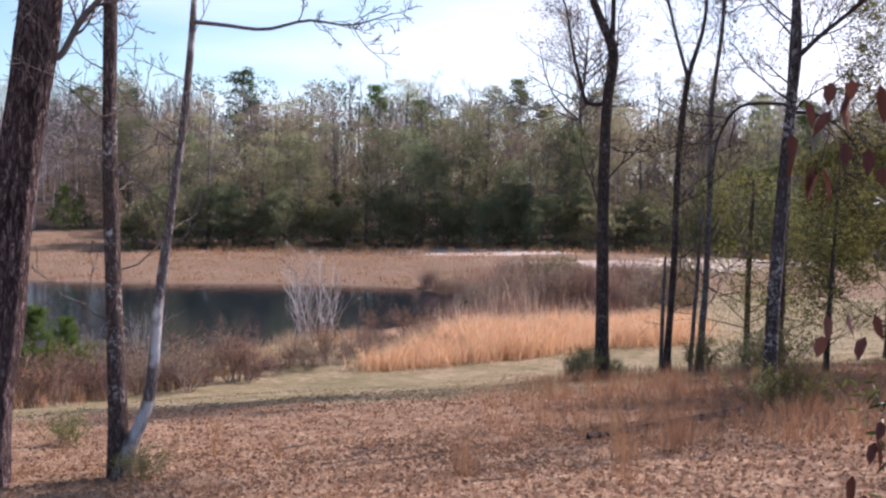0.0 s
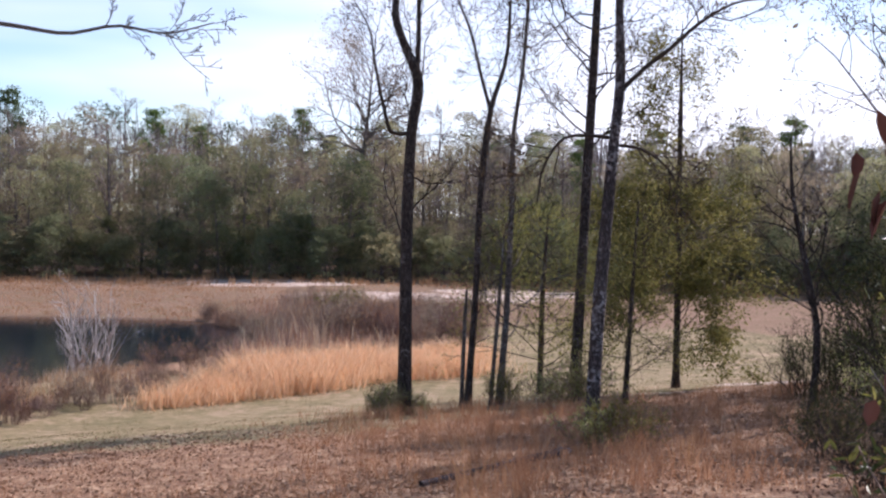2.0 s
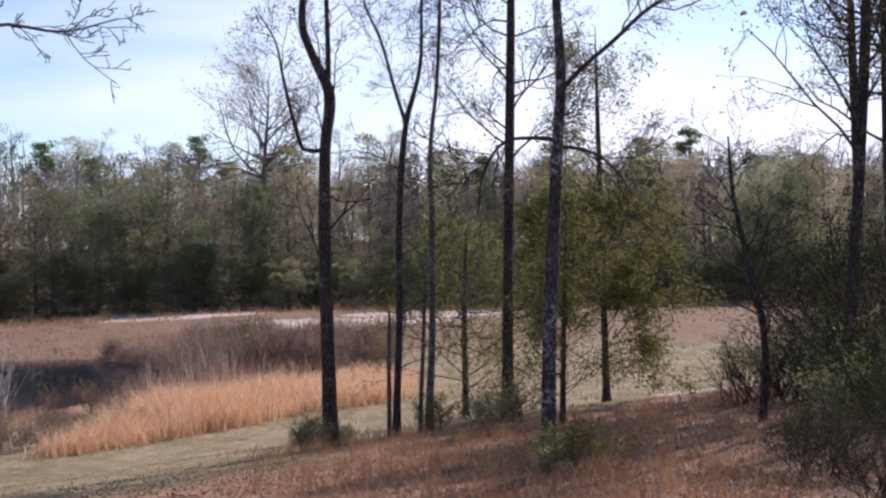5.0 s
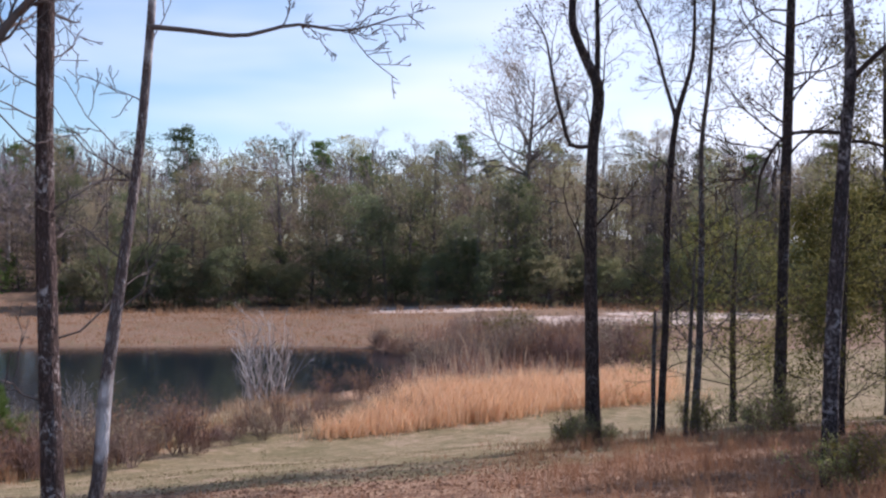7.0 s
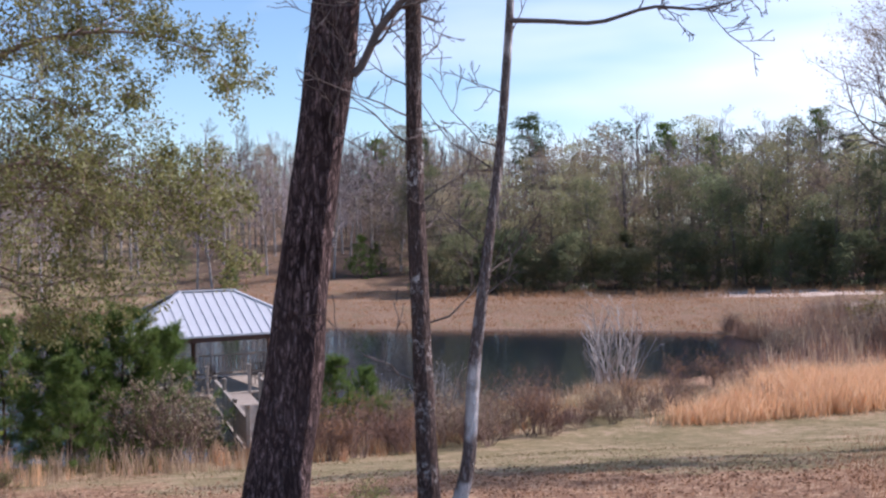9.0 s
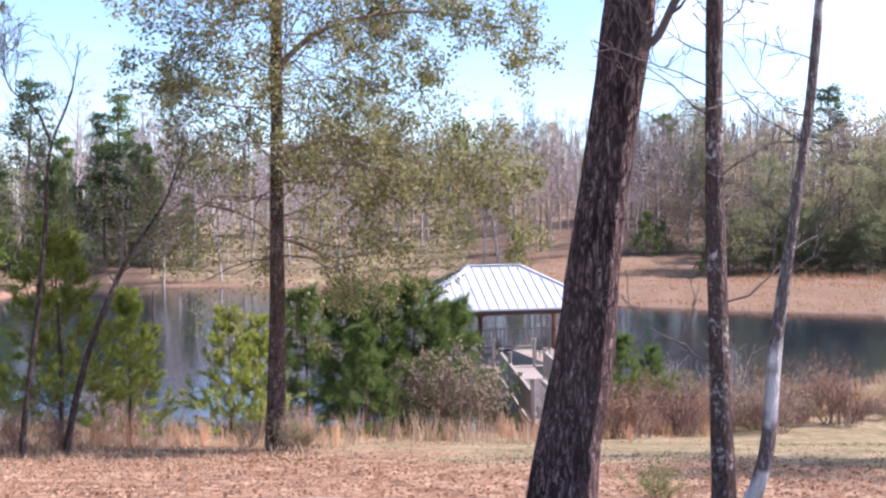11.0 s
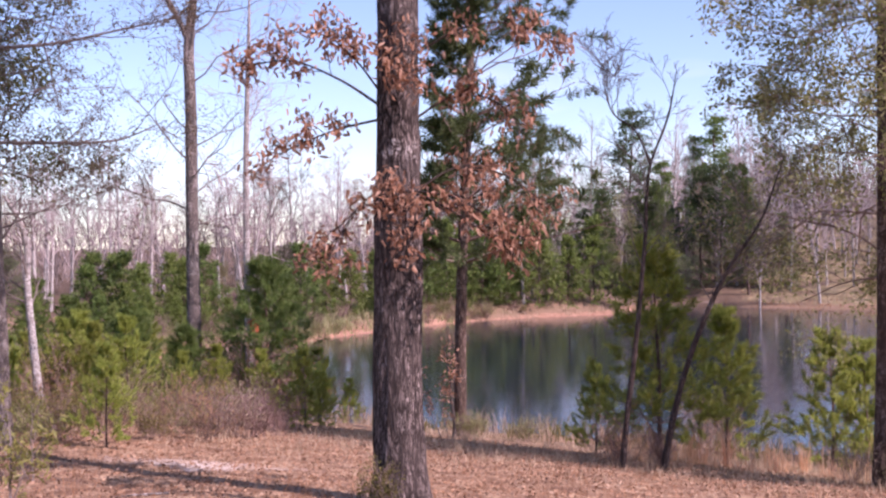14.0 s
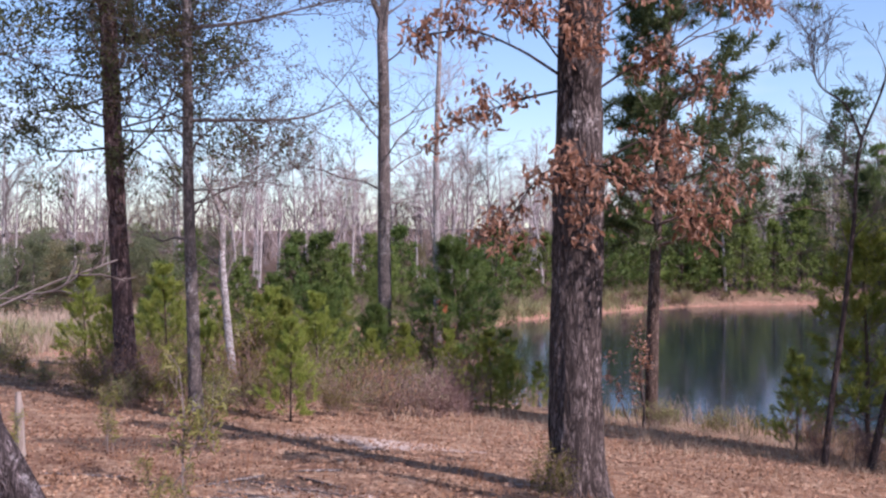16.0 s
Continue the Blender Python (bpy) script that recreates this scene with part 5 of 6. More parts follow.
# bright pines on the far bank
far_young = [pine("young_pine", 61 + i, 4.0, 0.05, BARK_PINE, NEEDLE_FAR, "young bright green pine on the far bank", 0.05, 0.37, 8, 6, 16, 0.3, 0.06, flat=0.02, soft=0.55) for i in range(2)]
far_young.append(pine("young_pine", 63, 4.4, 0.06, BARK_PINE, NEEDLE_MID, "young dark green pine on the far bank", 0.05, 0.38, 8, 6, 16, 0.3, 0.06, flat=0.02, soft=0.55))
for i, ob in enumerate(far_young):
    stand(ob, *polar(80 + 9 * i, 97), 1.4)
bank_rng = random.Random(21)
set_out = 0
while set_out < 66:
    az, r = bank_rng.uniform(71, 118), bank_rng.uniform(62, 112)
    x, y = polar(az, r)
    d = float(shore_distance(np.array([x]), np.array([y]))[0])
    if 1.0 < d < 9 and r > 64 and not (az < 78 and d < 3.5) and not (az > 100.5 and r < 77):
        again(bank_rng.choice(far_young), x, y, bank_rng.uniform(0.4, 1.35) * (0.6 if d < 4 else 1.1), bank_rng.uniform(0, 360))
        set_out += 1
for az, r, size in ((70.3, 109, 1.9), (71.2, 111, 2.2), (72.1, 109, 1.6), (73.2, 108, 2.0), (74.2, 106.5, 1.7), (75.1, 105, 2.0), (76, 102.5, 1.5), (68.8, 111, 1.6), (67.4, 112, 2.1), (77.3, 100, 1.8)):
    again(bank_rng.choice(far_young), *polar(az, r), size, bank_rng.uniform(0, 360))
big_rows = [(0, 0, -0.2, 0.165), (0.05, 0.1, 3.4, 0.135), (0.1, 0.3, 7.2, 0.105), (0.12, 0.45, 10, 0.08), (0.1, 0.4, 14, 0.03)]
big = pine("tall_pine", 51, 14, 0.165, BARK_PINE, NEEDLE_TALL, "tall pine with dark green crown behind the oak", 0.32, 0.25, 18, 7, 56, 0.22, 0.028, rows=big_rows, lift=0.0, soft=0.9, fuller=1.5)
stand(big, -26.01, 7.24, 1.0)
again(big, *polar(64.6, 110), 0.95, 40)
again(big, *polar(59.8, 124), 1.0, 130)


# ---- gazebo and walkway over the water ----
def gazebo():
    g = thing("gazebo", -31.3, 34.1, 0, "lakeside gazebo with pale metal hip roof on dark posts", "gazebo", turn=57.5)
    ex, ey, rx, ze, zr = 3.9, 3.0, 1.1, 3.32, 4.88
    corners = [(-ex, -ey, ze), (ex, -ey, ze), (ex, ey, ze), (-ex, ey, ze)]
    ridge = [(-rx, 0, zr), (rx, 0, zr)]
    roof = Build()
    slab = [np.array(q, float) for q in corners + ridge]
    low = [q - np.array([0, 0, 0.07]) for q in slab]
    roof.add(slab + low, [[0, 1, 5, 4], [2, 3, 4, 5], [6, 10, 11, 7], [8, 11, 10, 9], [0, 6, 7, 1], [1, 7, 8, 2], [2, 8, 9, 3], [3, 9, 6, 0],
                          [1, 2, 5, 5], [3, 0, 4, 4]])
    roof.f[-1] = roof.f[-1][:8]
    roof_ob = part("roof", roof, ROOFING, g, smooth=False)
    ends = Build()
    for a, b, c in (((ex, -ey, ze), (ex, ey, ze), (rx, 0, zr)), ((-ex, ey, ze), (-ex, -ey, ze), (-rx, 0, zr))):
        a, b, c = (np.array(q, float) for q in (a, b, c))
        ends.add([a, b, (b + c) / 2, (a + c) / 2, c, (a + b) / 2 + (c - (a + b) / 2) * 0.5], [[0, 1, 2, 3], [3, 2, 4, 5]])
    part("hip_end", ends, ROOFING, g, smooth=False)
    seam = Build()
    for front in (-1, 1):
        for k in range(20):
            x = -ex + 0.39 * (k + 0.5)
            reach = 1.0 if abs(x) <= rx else (ex - abs(x)) / (ex - rx)
            a = np.array([x, front * ey, ze + 0.02])
            top = np.array([x, front * ey * (1 - reach), ze + (zr - ze) * reach + 0.02])
            if reach > 0.05:
                one = Build()
                one.box(a, top, 0.025, 0.03)
                part("seam", one, ROOFING, roof_ob, smooth=False)
    cap = Build()
    cap.box((-rx - 0.1, 0, zr + 0.03), (rx + 0.1, 0, zr + 0.03), 0.22, 0.05)
    for cx, cy in ((ex, ey), (ex, -ey), (-ex, ey), (-ex, -ey)):
        cap.box((math.copysign(rx, cx), 0, zr + 0.02), (cx, cy, ze + 0.02), 0.18, 0.05)
    part("ridge_cap", cap, ROOFING, roof_ob, smooth=False)
    for a, b in (((-ex + 0.1, -ey + 0.1), (ex - 0.1, -ey + 0.1)), ((ex - 0.1, -ey + 0.1), (ex - 0.1, ey - 0.1)), ((ex - 0.1, ey - 0.1), (-ex + 0.1, ey - 0.1)), ((-ex + 0.1, ey - 0.1), (-ex + 0.1, -ey + 0.1))):
        beam = Build()
        beam.box((*a, ze - 0.16), (*b, ze - 0.16), 0.09, 0.18)
        part("fascia_beam", beam, WOOD_DARK, g, smooth=False)
    for px, py in ((-3.4, -2.4), (0, -2.4), (3.4, -2.4), (-3.4, 2.4), (0, 2.4), (3.4, 2.4)):
        if (px, py) == (0, -2.4):
            continue
        post = Build()
        post.box((px, py, -0.9), (px, py, ze - 0.12), 0.16, 0.16, (0, 1, 0))
        part("post", post, WOOD_DARK, g, smooth=False)
        for sx in (-1, 1):
            if abs(px + sx * 0.7) < 3.9:
                brace = Build()
                brace.box((px, py, ze - 0.85), (px + sx * 0.7, py, ze - 0.2), 0.08, 0.1)
                part("brace", brace, WOOD_DARK, g, smooth=False)
    for k in range(52):
        y = -2.7 + 0.106 * k
        board = Build()
        board.box((-3.7, y, 0.98), (3.7, y, 0.98), 0.095, 0.04)
        part("deck_board", board, WOOD, g, smooth=False)
    for y in (-2.6, 2.6):
        joist = Build()
        joist.box((-3.7, y, 0.82), (3.7, y, 0.82), 0.06, 0.24)
        part("joist", joist, WOOD, g, smooth=False)

    def rail(a, b, n):
        r = Build()
        r.box((*a, 1.95), (*b, 1.95), 0.10, 0.05)
        r.box((*a, 1.16), (*b, 1.16), 0.05, 0.07)
        rail_ob = part("railing", r, WOOD, g, "weathered grey railing", smooth=False)
        for k in range(n):
            q = np.array(a) + (np.array(b) - np.array(a)) * (k + 0.5) / n
            one = Build()
            one.box((*q, 1.16), (*q, 1.94), 0.035, 0.035, (0, 1, 0))
            part("baluster", one, WOOD, rail_ob, smooth=False)

    rail((-3.5, 2.5), (3.5, 2.5), 40)
    rail((3.5, -2.5), (3.5, 2.5), 30)
    rail((-3.5, -2.5), (-3.5, 2.5), 30)
    return g


gazebo()


def walkway():
    a, b = np.array([-20.3, 23.6]), np.array([-29.4, 31.9])
    w = thing("walkway", 0, 0, 0, "weathered wooden walkway with board railing leading to the gazebo", "walkway")
    way = (b - a) / np.linalg.norm(b - a)
    side = np.array([way[1], -way[0]])
    ln = np.linalg.norm(b - a)
    for k in range(int(ln / 0.15)):
        q = a + way * 0.15 * (k + 0.5)
        one = Build()
        one.box((*q, 1.0), (*(q + side * 1.6), 1.0), 0.14, 0.04)
        part("deck_board", one, WOOD, w, smooth=False)
    for off in (0.0, 1.6):
        p, q = a + side * off, b + side * off
        for lo, hi in ((0.42, 0.94),):
            for k in range(int(ln / 0.16)):
                c = p + way * 0.16 * (k + 0.5) - side * (0.05 if off == 0 else -0.05)
                one = Build()
                one.box((*c, lo), (*c, hi), 0.15, 0.025, (side[0], side[1], 0))
                part("skirt_board", one, WOOD, w, smooth=False)
        for k in range(5):
            c = p + (q - p) * k / 4 * 0.98
            tall = 2.35 if k in (0, 2) else 2.1
            post = Build()
            post.box((*c, -0.7), (*c, tall), 0.12, 0.12, (way[0], way[1], 0))
            post.box((*c, tall), (*c, tall + 0.05), 0.16, 0.16, (way[0], way[1], 0))
            part("post", post, WOOD, w, smooth=False)
        top = Build()
        e = p + (q - p) * 0.72
        top.box((*p, 2.0), (*e, 2.0), 0.11, 0.05)
        top.box((*p, 1.2), (*e, 1.2), 0.05, 0.08)
        r = part("railing", top, WOOD, w, "board railing with flat top", smooth=False)
        for k in range(int(ln * 0.72 / 0.13)):
            c = p + way * 0.13 * (k + 0.5)
            one = Build()
            one.box((*c, 1.18), (*c, 1.97), 0.09, 0.025, (side[0], side[1], 0))
            part("baluster", one, WOOD, r, smooth=False)
    return w


walkway()


def deck_chair(x, y, turn):
    c = thing("deck_chair", x, y, 1.0, "dark metal chair standing on the gazebo deck", "chair", "chairs on the deck", turn)
    s = Build()
    s.box((-0.24, 0, 0.43), (0.24, 0, 0.43), 0.46, 0.04)
    part("seat", s, BARK_DARK, c, smooth=False)
    for k in range(5):
        s = Build()
        s.box((-0.2 + 0.1 * k, 0.22, 0.45), (-0.2 + 0.1 * k, 0.3, 0.95), 0.03, 0.02, (0, 1, 0))
        part("back_slat", s, BARK_DARK, c, smooth=False)
    for lx in (-0.22, 0.22):
        for ly in (-0.2, 0.22):
            s = Build()
            s.box((lx, ly, 0), (lx, ly, 0.42 if ly < 0 else 0.95), 0.03, 0.03, (0, 1, 0))
            part("leg", s, BARK_DARK, c, smooth=False)
    return c


deck_chair(-29.6, 35.2, 200)
deck_chair(-30.4, 33.6, 100)


# ---- brush, reeds and dry grass ----
def shrub(name, seed, tall, twig, label, stems=16, leaf=None, per=1, leaf_size=(0.07, 0.035), kids=(4, 4), spreadout=38, scatter=0.08, rmin=0.006, flat=0.0, ratio=0.5, oval=False, girth=1.0):
    rng = np.random.default_rng(seed)
    ob = thing(name, 0, 0, 0, label, "shrub")
    b, tips = Build(), []
    for k in range(stems):
        start = np.array([*(rng.normal(size=2) * 0.12 * tall), -0.1])
        grow(b, rng, start, spread(rng, (0, 0, 1), spreadout * rng.uniform(0.3, 1.1)), tall * rng.uniform(0.6, 1.05), girth * 0.012 * tall * rng.uniform(0.4, 1), 1, (0, *kids), 34, ratio, 0.14, 0.06, tips,
             (4, 3, 3, 3), rmin, 0.3, flat)
    part("brushwood", b, twig, ob, smooth=False)
    if leaf:
        lv = Build()
        if oval:
            p = np.repeat(np.array([t[0] for t in tips]), per, 0)
            lv.ovals(rng, p + rng.normal(size=p.shape) * scatter, rng.normal(size=p.shape), *leaf_size, 0.4)
        else:
            leaf_cloud(lv, rng, tips, per, *leaf_size, scatter)
        part("foliage", lv, leaf, ob)
    return ob


class Bed:
    """Puts out shrubs of a few kinds; the first of each kind is the model itself."""

    def __init__(self, models):
        self.models, self.placed = models, set()

    def put(self, az, r, size=1.0):
        x, y = polar(az, r)
        ob = shore_rng.choice(self.models)
        turn = shore_rng.uniform(0, 360)
        if ob.name in self.placed:
            again(ob, x, y, size, turn)
        else:
            self.placed.add(ob.name)
            stand(ob, x, y, size, turn)


brush = Bed([shrub("brush_shrub", 201, 1.7, TWIG_BROWN, "brown twiggy waterside brush without leaves", 22, LEAF_TAWNY, 1, (0.09, 0.03), flat=0.016),
             shrub("brush_shrub", 202, 1.5, TWIG_RUSTY, "reddish brown bare brush by the pond", 24, kids=(5, 5), flat=0.016),
             shrub("brush_shrub", 203, 1.9, TWIG_BROWN, "tangled dry brown brush by the pond", 20, STRAW_RED, 1, (0.12, 0.02), flat=0.016)])
for c in range(64):      # before the water, between lawn and pond
    az = 18.5 + 21 * (c + shore_rng.random()) / 64
    near = np.interp(az, [18, 25, 31, 36, 40], [37.5, 32.6, 29.8, 29.0, 28.8])
    tall = az > 25 or shore_rng.random() < 0.15
    brush.put(az, near + shore_rng.uniform(0.0, 5.0 if tall else 3.0), shore_rng.uniform(0.4, 0.9) if tall else shore_rng.uniform(0.25, 0.5))
for c in range(110):      # the overgrown end of the pond
    az = 1.5 + 14.5 * (c + shore_rng.random()) / 110
    edge = np.interp(az, [0, 5, 10, 12.5, 16], [50, 50, 53, 62, 75])
    deep = shore_rng.uniform(0, 20 if az < 12 else 5)
    brush.put(az, edge + deep, shore_rng.uniform(0.75, 1.25) * (0.75 if edge + deep > 60 else 1.0))
for az, r, size in ((44.6, 31.2, 1.35), (43.3, 31.8, 1.15), (46.0, 31.4, 1.2), (83.8, 27.5, 1.0), (85.2, 27.2, 1.1), (66.5, 19.4, 0.5), (64.5, 19.8, 0.5), (53.2, 19.6, 0.45), (55.5, 19.5, 0.4), (96, 22.5, 0.6),
                    (99, 22.5, 0.6), (62, 30, 1.0)):
    brush.put(az, r, size)

for c in range(34):      # the tangle along the near bank
    az = 83 + 18 * (c + shore_rng.random()) / 34
    brush.put(az, shore_rng.uniform(18.5, 27), shore_rng.uniform(0.3, 0.6))

pale = Bed([shrub("willow_shrub", 211, 3.4, TWIG_PALE, "tall pale bare willow shrub at the water's edge", 17, kids=(4, 3), spreadout=11, flat=0.022, ratio=0.4, girth=1.3)])
for az, r, size in ((22.0, 45.2, 1.0), (21.5, 45.6, 1.25), (31.0, 38.5, 0.75), (33.5, 36, 0.6)):
    pale.put(az, r, size)

green = Bed([shrub("green_shrub", 221, 1.3, TWIG_BROWN, "low shrub with olive green leaves", 18, LEAF_OLIVE, 2, (0.08, 0.035)),
             shrub("green_shrub", 222, 1.5, TWIG_BROWN, "loose shrub with yellowish green leaves", 16, LEAF_YELLOW, 2, (0.09, 0.03))])
for az, r, size in ((5.6, 21.8, 0.55), (6.3, 22.3, 0.5), (4.2, 22.6, 0.4), (-0.6, 23.5, 0.6), (-5.0, 22.5, 0.8), (-7.2, 12.4, 0.45), (-8.6, 12.2, 0.5), (-3, 23, 0.6), (34.8, 12.5, 0.35), (30.4, 9.0, 0.3), (53, 19.2, 0.4),
                    (98.5, 17.5, 0.5), (103.2, 20.5, 0.35), (104.6, 21.5, 0.4), (101.8, 22, 0.4), (100.6, 24, 0.5), (96.3, 22, 0.6), (91, 21, 0.5), (86, 23, 0.6), (88.8, 22.5, 0.6), (105.6, 24, 0.5), (95.2, 17.2, 0.45), (93.4, 18, 0.5), (97, 18.4, 0.55), (99.5, 17.2, 0.4), (101, 18.5, 0.4), (89.6, 18.6, 0.4), (94.2, 19.5, 0.6), (87.8, 20, 0.45), (78.4, 11.4, 0.35), (84.6, 32, 0.9), (87, 34, 1.0), (88.4, 30, 0.8), (90.4, 35, 1.0), (92.6, 31, 0.8), (95.3, 33, 0.8), (97.7, 30, 0.8), (82.5, 34.5, 0.9), (89.3, 36.5, 0.8), (93.7, 36.5, 0.8), (8.5, 62, 1.4), (9.2, 63, 1.3), (74, 26, 0.5), (71, 27, 0.5), (94.5, 23, 1.0), (90, 25, 0.9),
                    (36.2, 33.2, 1.0), (35, 33.8, 1.0), (33.6, 34.5, 1.0), (37.3, 32.6, 0.8)):
    green.put(az, r, size)

spit_rng, grown = random.Random(31), 0      # growth that overhangs the far clay bank
while grown < 44:
    az, r = spit_rng.uniform(71, 98), spit_rng.uniform(64, 112)
    x, y = polar(az, r)
    if 0.3 < float(shore_distance(np.array([x]), np.array([y]))[0]) < 2.6 and r > 66:
        (green if spit_rng.random() < 0.6 else brush).put(az, r, spit_rng.uniform(0.5, 1.1))
        grown += 1

dark = Bed([shrub("dark_shrub", 231, 2.6, TWIG_DARK, "dense shaded evergreen shrub in the grove", 24, LEAF_DARK, 5, (0.06, 0.03), (5, 4), 40, 0.14, flat=0.01),
            shrub("dark_shrub", 232, 2.4, TWIG_DARK, "tangled dark shrub of the grove with brown leaves", 30, LEAF_BROWN, 2, (0.05, 0.026), (5, 4), 40, 0.12, flat=0.01)])
for az, r, size in ((-16.6, 21, 0.5), (-17.8, 21.5, 0.6), (-19.4, 20.5, 0.55), (-21.5, 19.5, 0.7), (-22.5, 17.5, 0.8), (-24, 14.5, 0.6), (-25, 12.0, 0.45), (-23.5, 8.6, 0.3), (-27, 16, 1.0), (-24.5, 22, 1.3), (-22.6, 25, 1.5),
                    (-19.6, 10.8, 0.28), (-21.6, 10.2, 0.3), (-20, 28, 1.1), (-27, 9.0, 0.4)):
    dark.put(az, r, size)
for az, r, size in ((-22.6, 15.0, 0.75), (-24.2, 17.0, 1.1), (-21.2, 17.6, 0.6)):
    again(green.models[0], *polar(az, r), size, az * 31)
for az, r, size in ((41.3, 107, 0.8), (34.6, 119, 1.0), (33.8, 121, 0.8), (31.6, 104, 0.6), (13.6, 122, 2.2)):
    again(far_young[2], *polar(az, r), size, az * 7)

russet = shrub("russet_sapling", 251, 2.6, TWIG_GREY, "sapling hung with dry russet leaves by the water", 5, LEAF_RUSSET, 2, (0.11, 0.05), (4, 3), 10, 0.06, ratio=0.2)
stand(russet, *polar(75.2, 25.2), 1.0, 30)

lime = shrub("slim_sapling", 261, 1.35, TWIG_GREY, "thin sapling with slim yellow-green leaves and bare pale stem", 2, LEAF_LIME, 4, (0.1, 0.018), (5, 3), 14, 0.05, 0.004, ratio=0.35)
stand(lime, *polar(96.5, 10.2), 1.0, 10)
again(lime, *polar(98.6, 12.6), 0.6, 140)
again(lime, *polar(95.0, 13.4), 0.8, 250)
again(lime, *polar(96.2, 9.0), 0.4, 70)
again(lime, *polar(94.6, 9.6), 0.35, 200)
again(lime, *polar(103.6, 12.2), 0.4, 300)

for c in range(16):      # brush at the head of the golden grass
    brush.put(14 + 5.2 * shore_rng.random(), shore_rng.uniform(38.0, 43.5), shore_rng.uniform(0.4, 0.8))

# the shrub beside the camera's start, with last year's leaves hanging on
near_shrub = shrub("bay_shrub", 241, 2.3, TWIG_BROWN, "leafy shrub with dark glossy leaves and some reddish ones", 6, LEAF_BAY, 4, (0.06, 0.018), (4, 3), 9, 0.04, 0.003, 0.006, 0.22, True, 0.4)
stand(near_shrub, 2.26, 1.88, 1.0, 20)
low_bay = shrub("bay_shrub", 242, 1.15, TWIG_BROWN, "low leafy shrub with dark olive leaves beside the path", 16, LEAF_BAY, 4, (0.065, 0.02), (5, 4), 26, 0.05, 0.003, 0.005, 0.4, True, 0.5)
stand(low_bay, 2.2, 2.1, 0.9, 50)
lime_bay = shrub("bay_shrub", 243, 1.5, TWIG_GREY, "slender shrub with long yellow-green leaves and pale twigs", 6, LEAF_LIME, 1, (0.065, 0.016), (4, 3), 20, 0.05, 0.003, 0.005, 0.35, True, 0.5)
stand(lime_bay, 2.35, 3.3, 1.0, 15)
rng_dead = np.random.default_rng(77)
dead = Build()
for hx, hy, hz, n in ((1.40, 1.36, 7.30, 7), (1.48, 1.42, 7.38, 7), (1.50, 1.5, 6.72, 5), (1.58, 1.5, 6.45, 4), (1.6, 1.45, 7.2, 5)):
    pts = np.array([hx, hy, hz]) + rng_dead.normal(size=(n, 3)) * (0.05, 0.05, 0.05)
    dead.ovals(rng_dead, pts - np.array([2.26, 1.88, height(2.26, 1.88) - 0.05]), rng_dead.normal(size=(n, 3)) * 0.3, 0.085, 0.036, 1.5)
dead_ob = part("dead_foliage", dead, LEAF_DEAD, near_shrub, "hanging dry russet leaves")
dead_ob.matrix_parent_inverse = pose(0, 0, 0, 0, 0, -20)


def grass_bed(name, label, material, inside, count, tall, width, lean, seed, box, tuft=12, tuft_r=0.16):
    """Dry grass in tufts over a stretch of ground."""
    rng = np.random.default_rng(seed)
    az = rng.uniform(box[0], box[1], count * 3) + rng.normal(size=count * 3) * 60 / (box[2] + box[3])
    r = rng.uniform(box[2], box[3], count * 3) + rng.normal(size=count * 3) * 0.03 * box[3]
    x, y = -np.sin(np.radians(az)) * r, np.cos(np.radians(az)) * r
    ok = inside(x, y, az, r)
    x, y = x[ok][:count], y[ok][:count]
    px, py = np.repeat(x, tuft), np.repeat(y, tuft)
    px, py = px + rng.normal(size=len(px)) * tuft_r, py + rng.normal(size=len(px)) * tuft_r
    z = land(px, py) - 0.03
    wave = 0.5 + 0.5 * np.sin(x * 0.8 + 1.3 * np.sin(y * 0.45)) * np.cos(y * 0.7 + 0.6)
    h = tall * np.repeat(rng.uniform(0.45, 1.1, len(x)) * (0.72 + 0.45 * wave), tuft)
    b = Build()
    b.blades(rng, np.stack([px, py, z], 1), h, width, lean)
    return tagged(new(name, b.mesh(name, material)), label, "grass", kind="stuff")


def gold_edge(az):
    return np.interp(az, [-1, 2, 6.2, 9.2, 12.6, 18.6, 22], [43.5, 42, 40, 38.4, 36.9, 35.0, 35.5])


grass_bed("golden_grass", "tall golden dry grass in a band beside the pond", STRAW,
          lambda x, y, az, r: (r > gold_edge(az)) & (r < gold_edge(az) + 5.5 * np.clip((18.8 - az) / 5, 0.25, 1)) & (shore_distance(x, y) > 0.2), 2100, 1.08, 0.02, 0.75, 1, (1.5, 18.5, 34, 52), 16, 0.3)
for reed, tone, count, tall, seed in (("dull mauve brown", STRAW_DULL, 330, 1.35, 2), ("rusty", STRAW_RED, 230, 1.0, 20), ("bleached", STRAW_PALE, 110, 1.5, 21)):
    grass_bed("dry_reeds", reed + " dry reeds in the marshy end of the pond", tone,
              lambda x, y, az, r: (r > gold_edge(az) + 5) & (np.abs(shore_distance(x, y) - 4) < 5.0), count, tall, 0.03, 0.35, seed, (1, 15, 44, 80), 8, 0.3)
grass_bed("dry_grass", "pale dry grass along the lawn's edge", STRAW_PALE,
          lambda x, y, az, r: (np.abs(shore_distance(x, y) - 4.6) < 1.3) & (r < 42), 420, 0.95, 0.02, 0.3, 3, (40, 106, 26, 40), 12, 0.12)
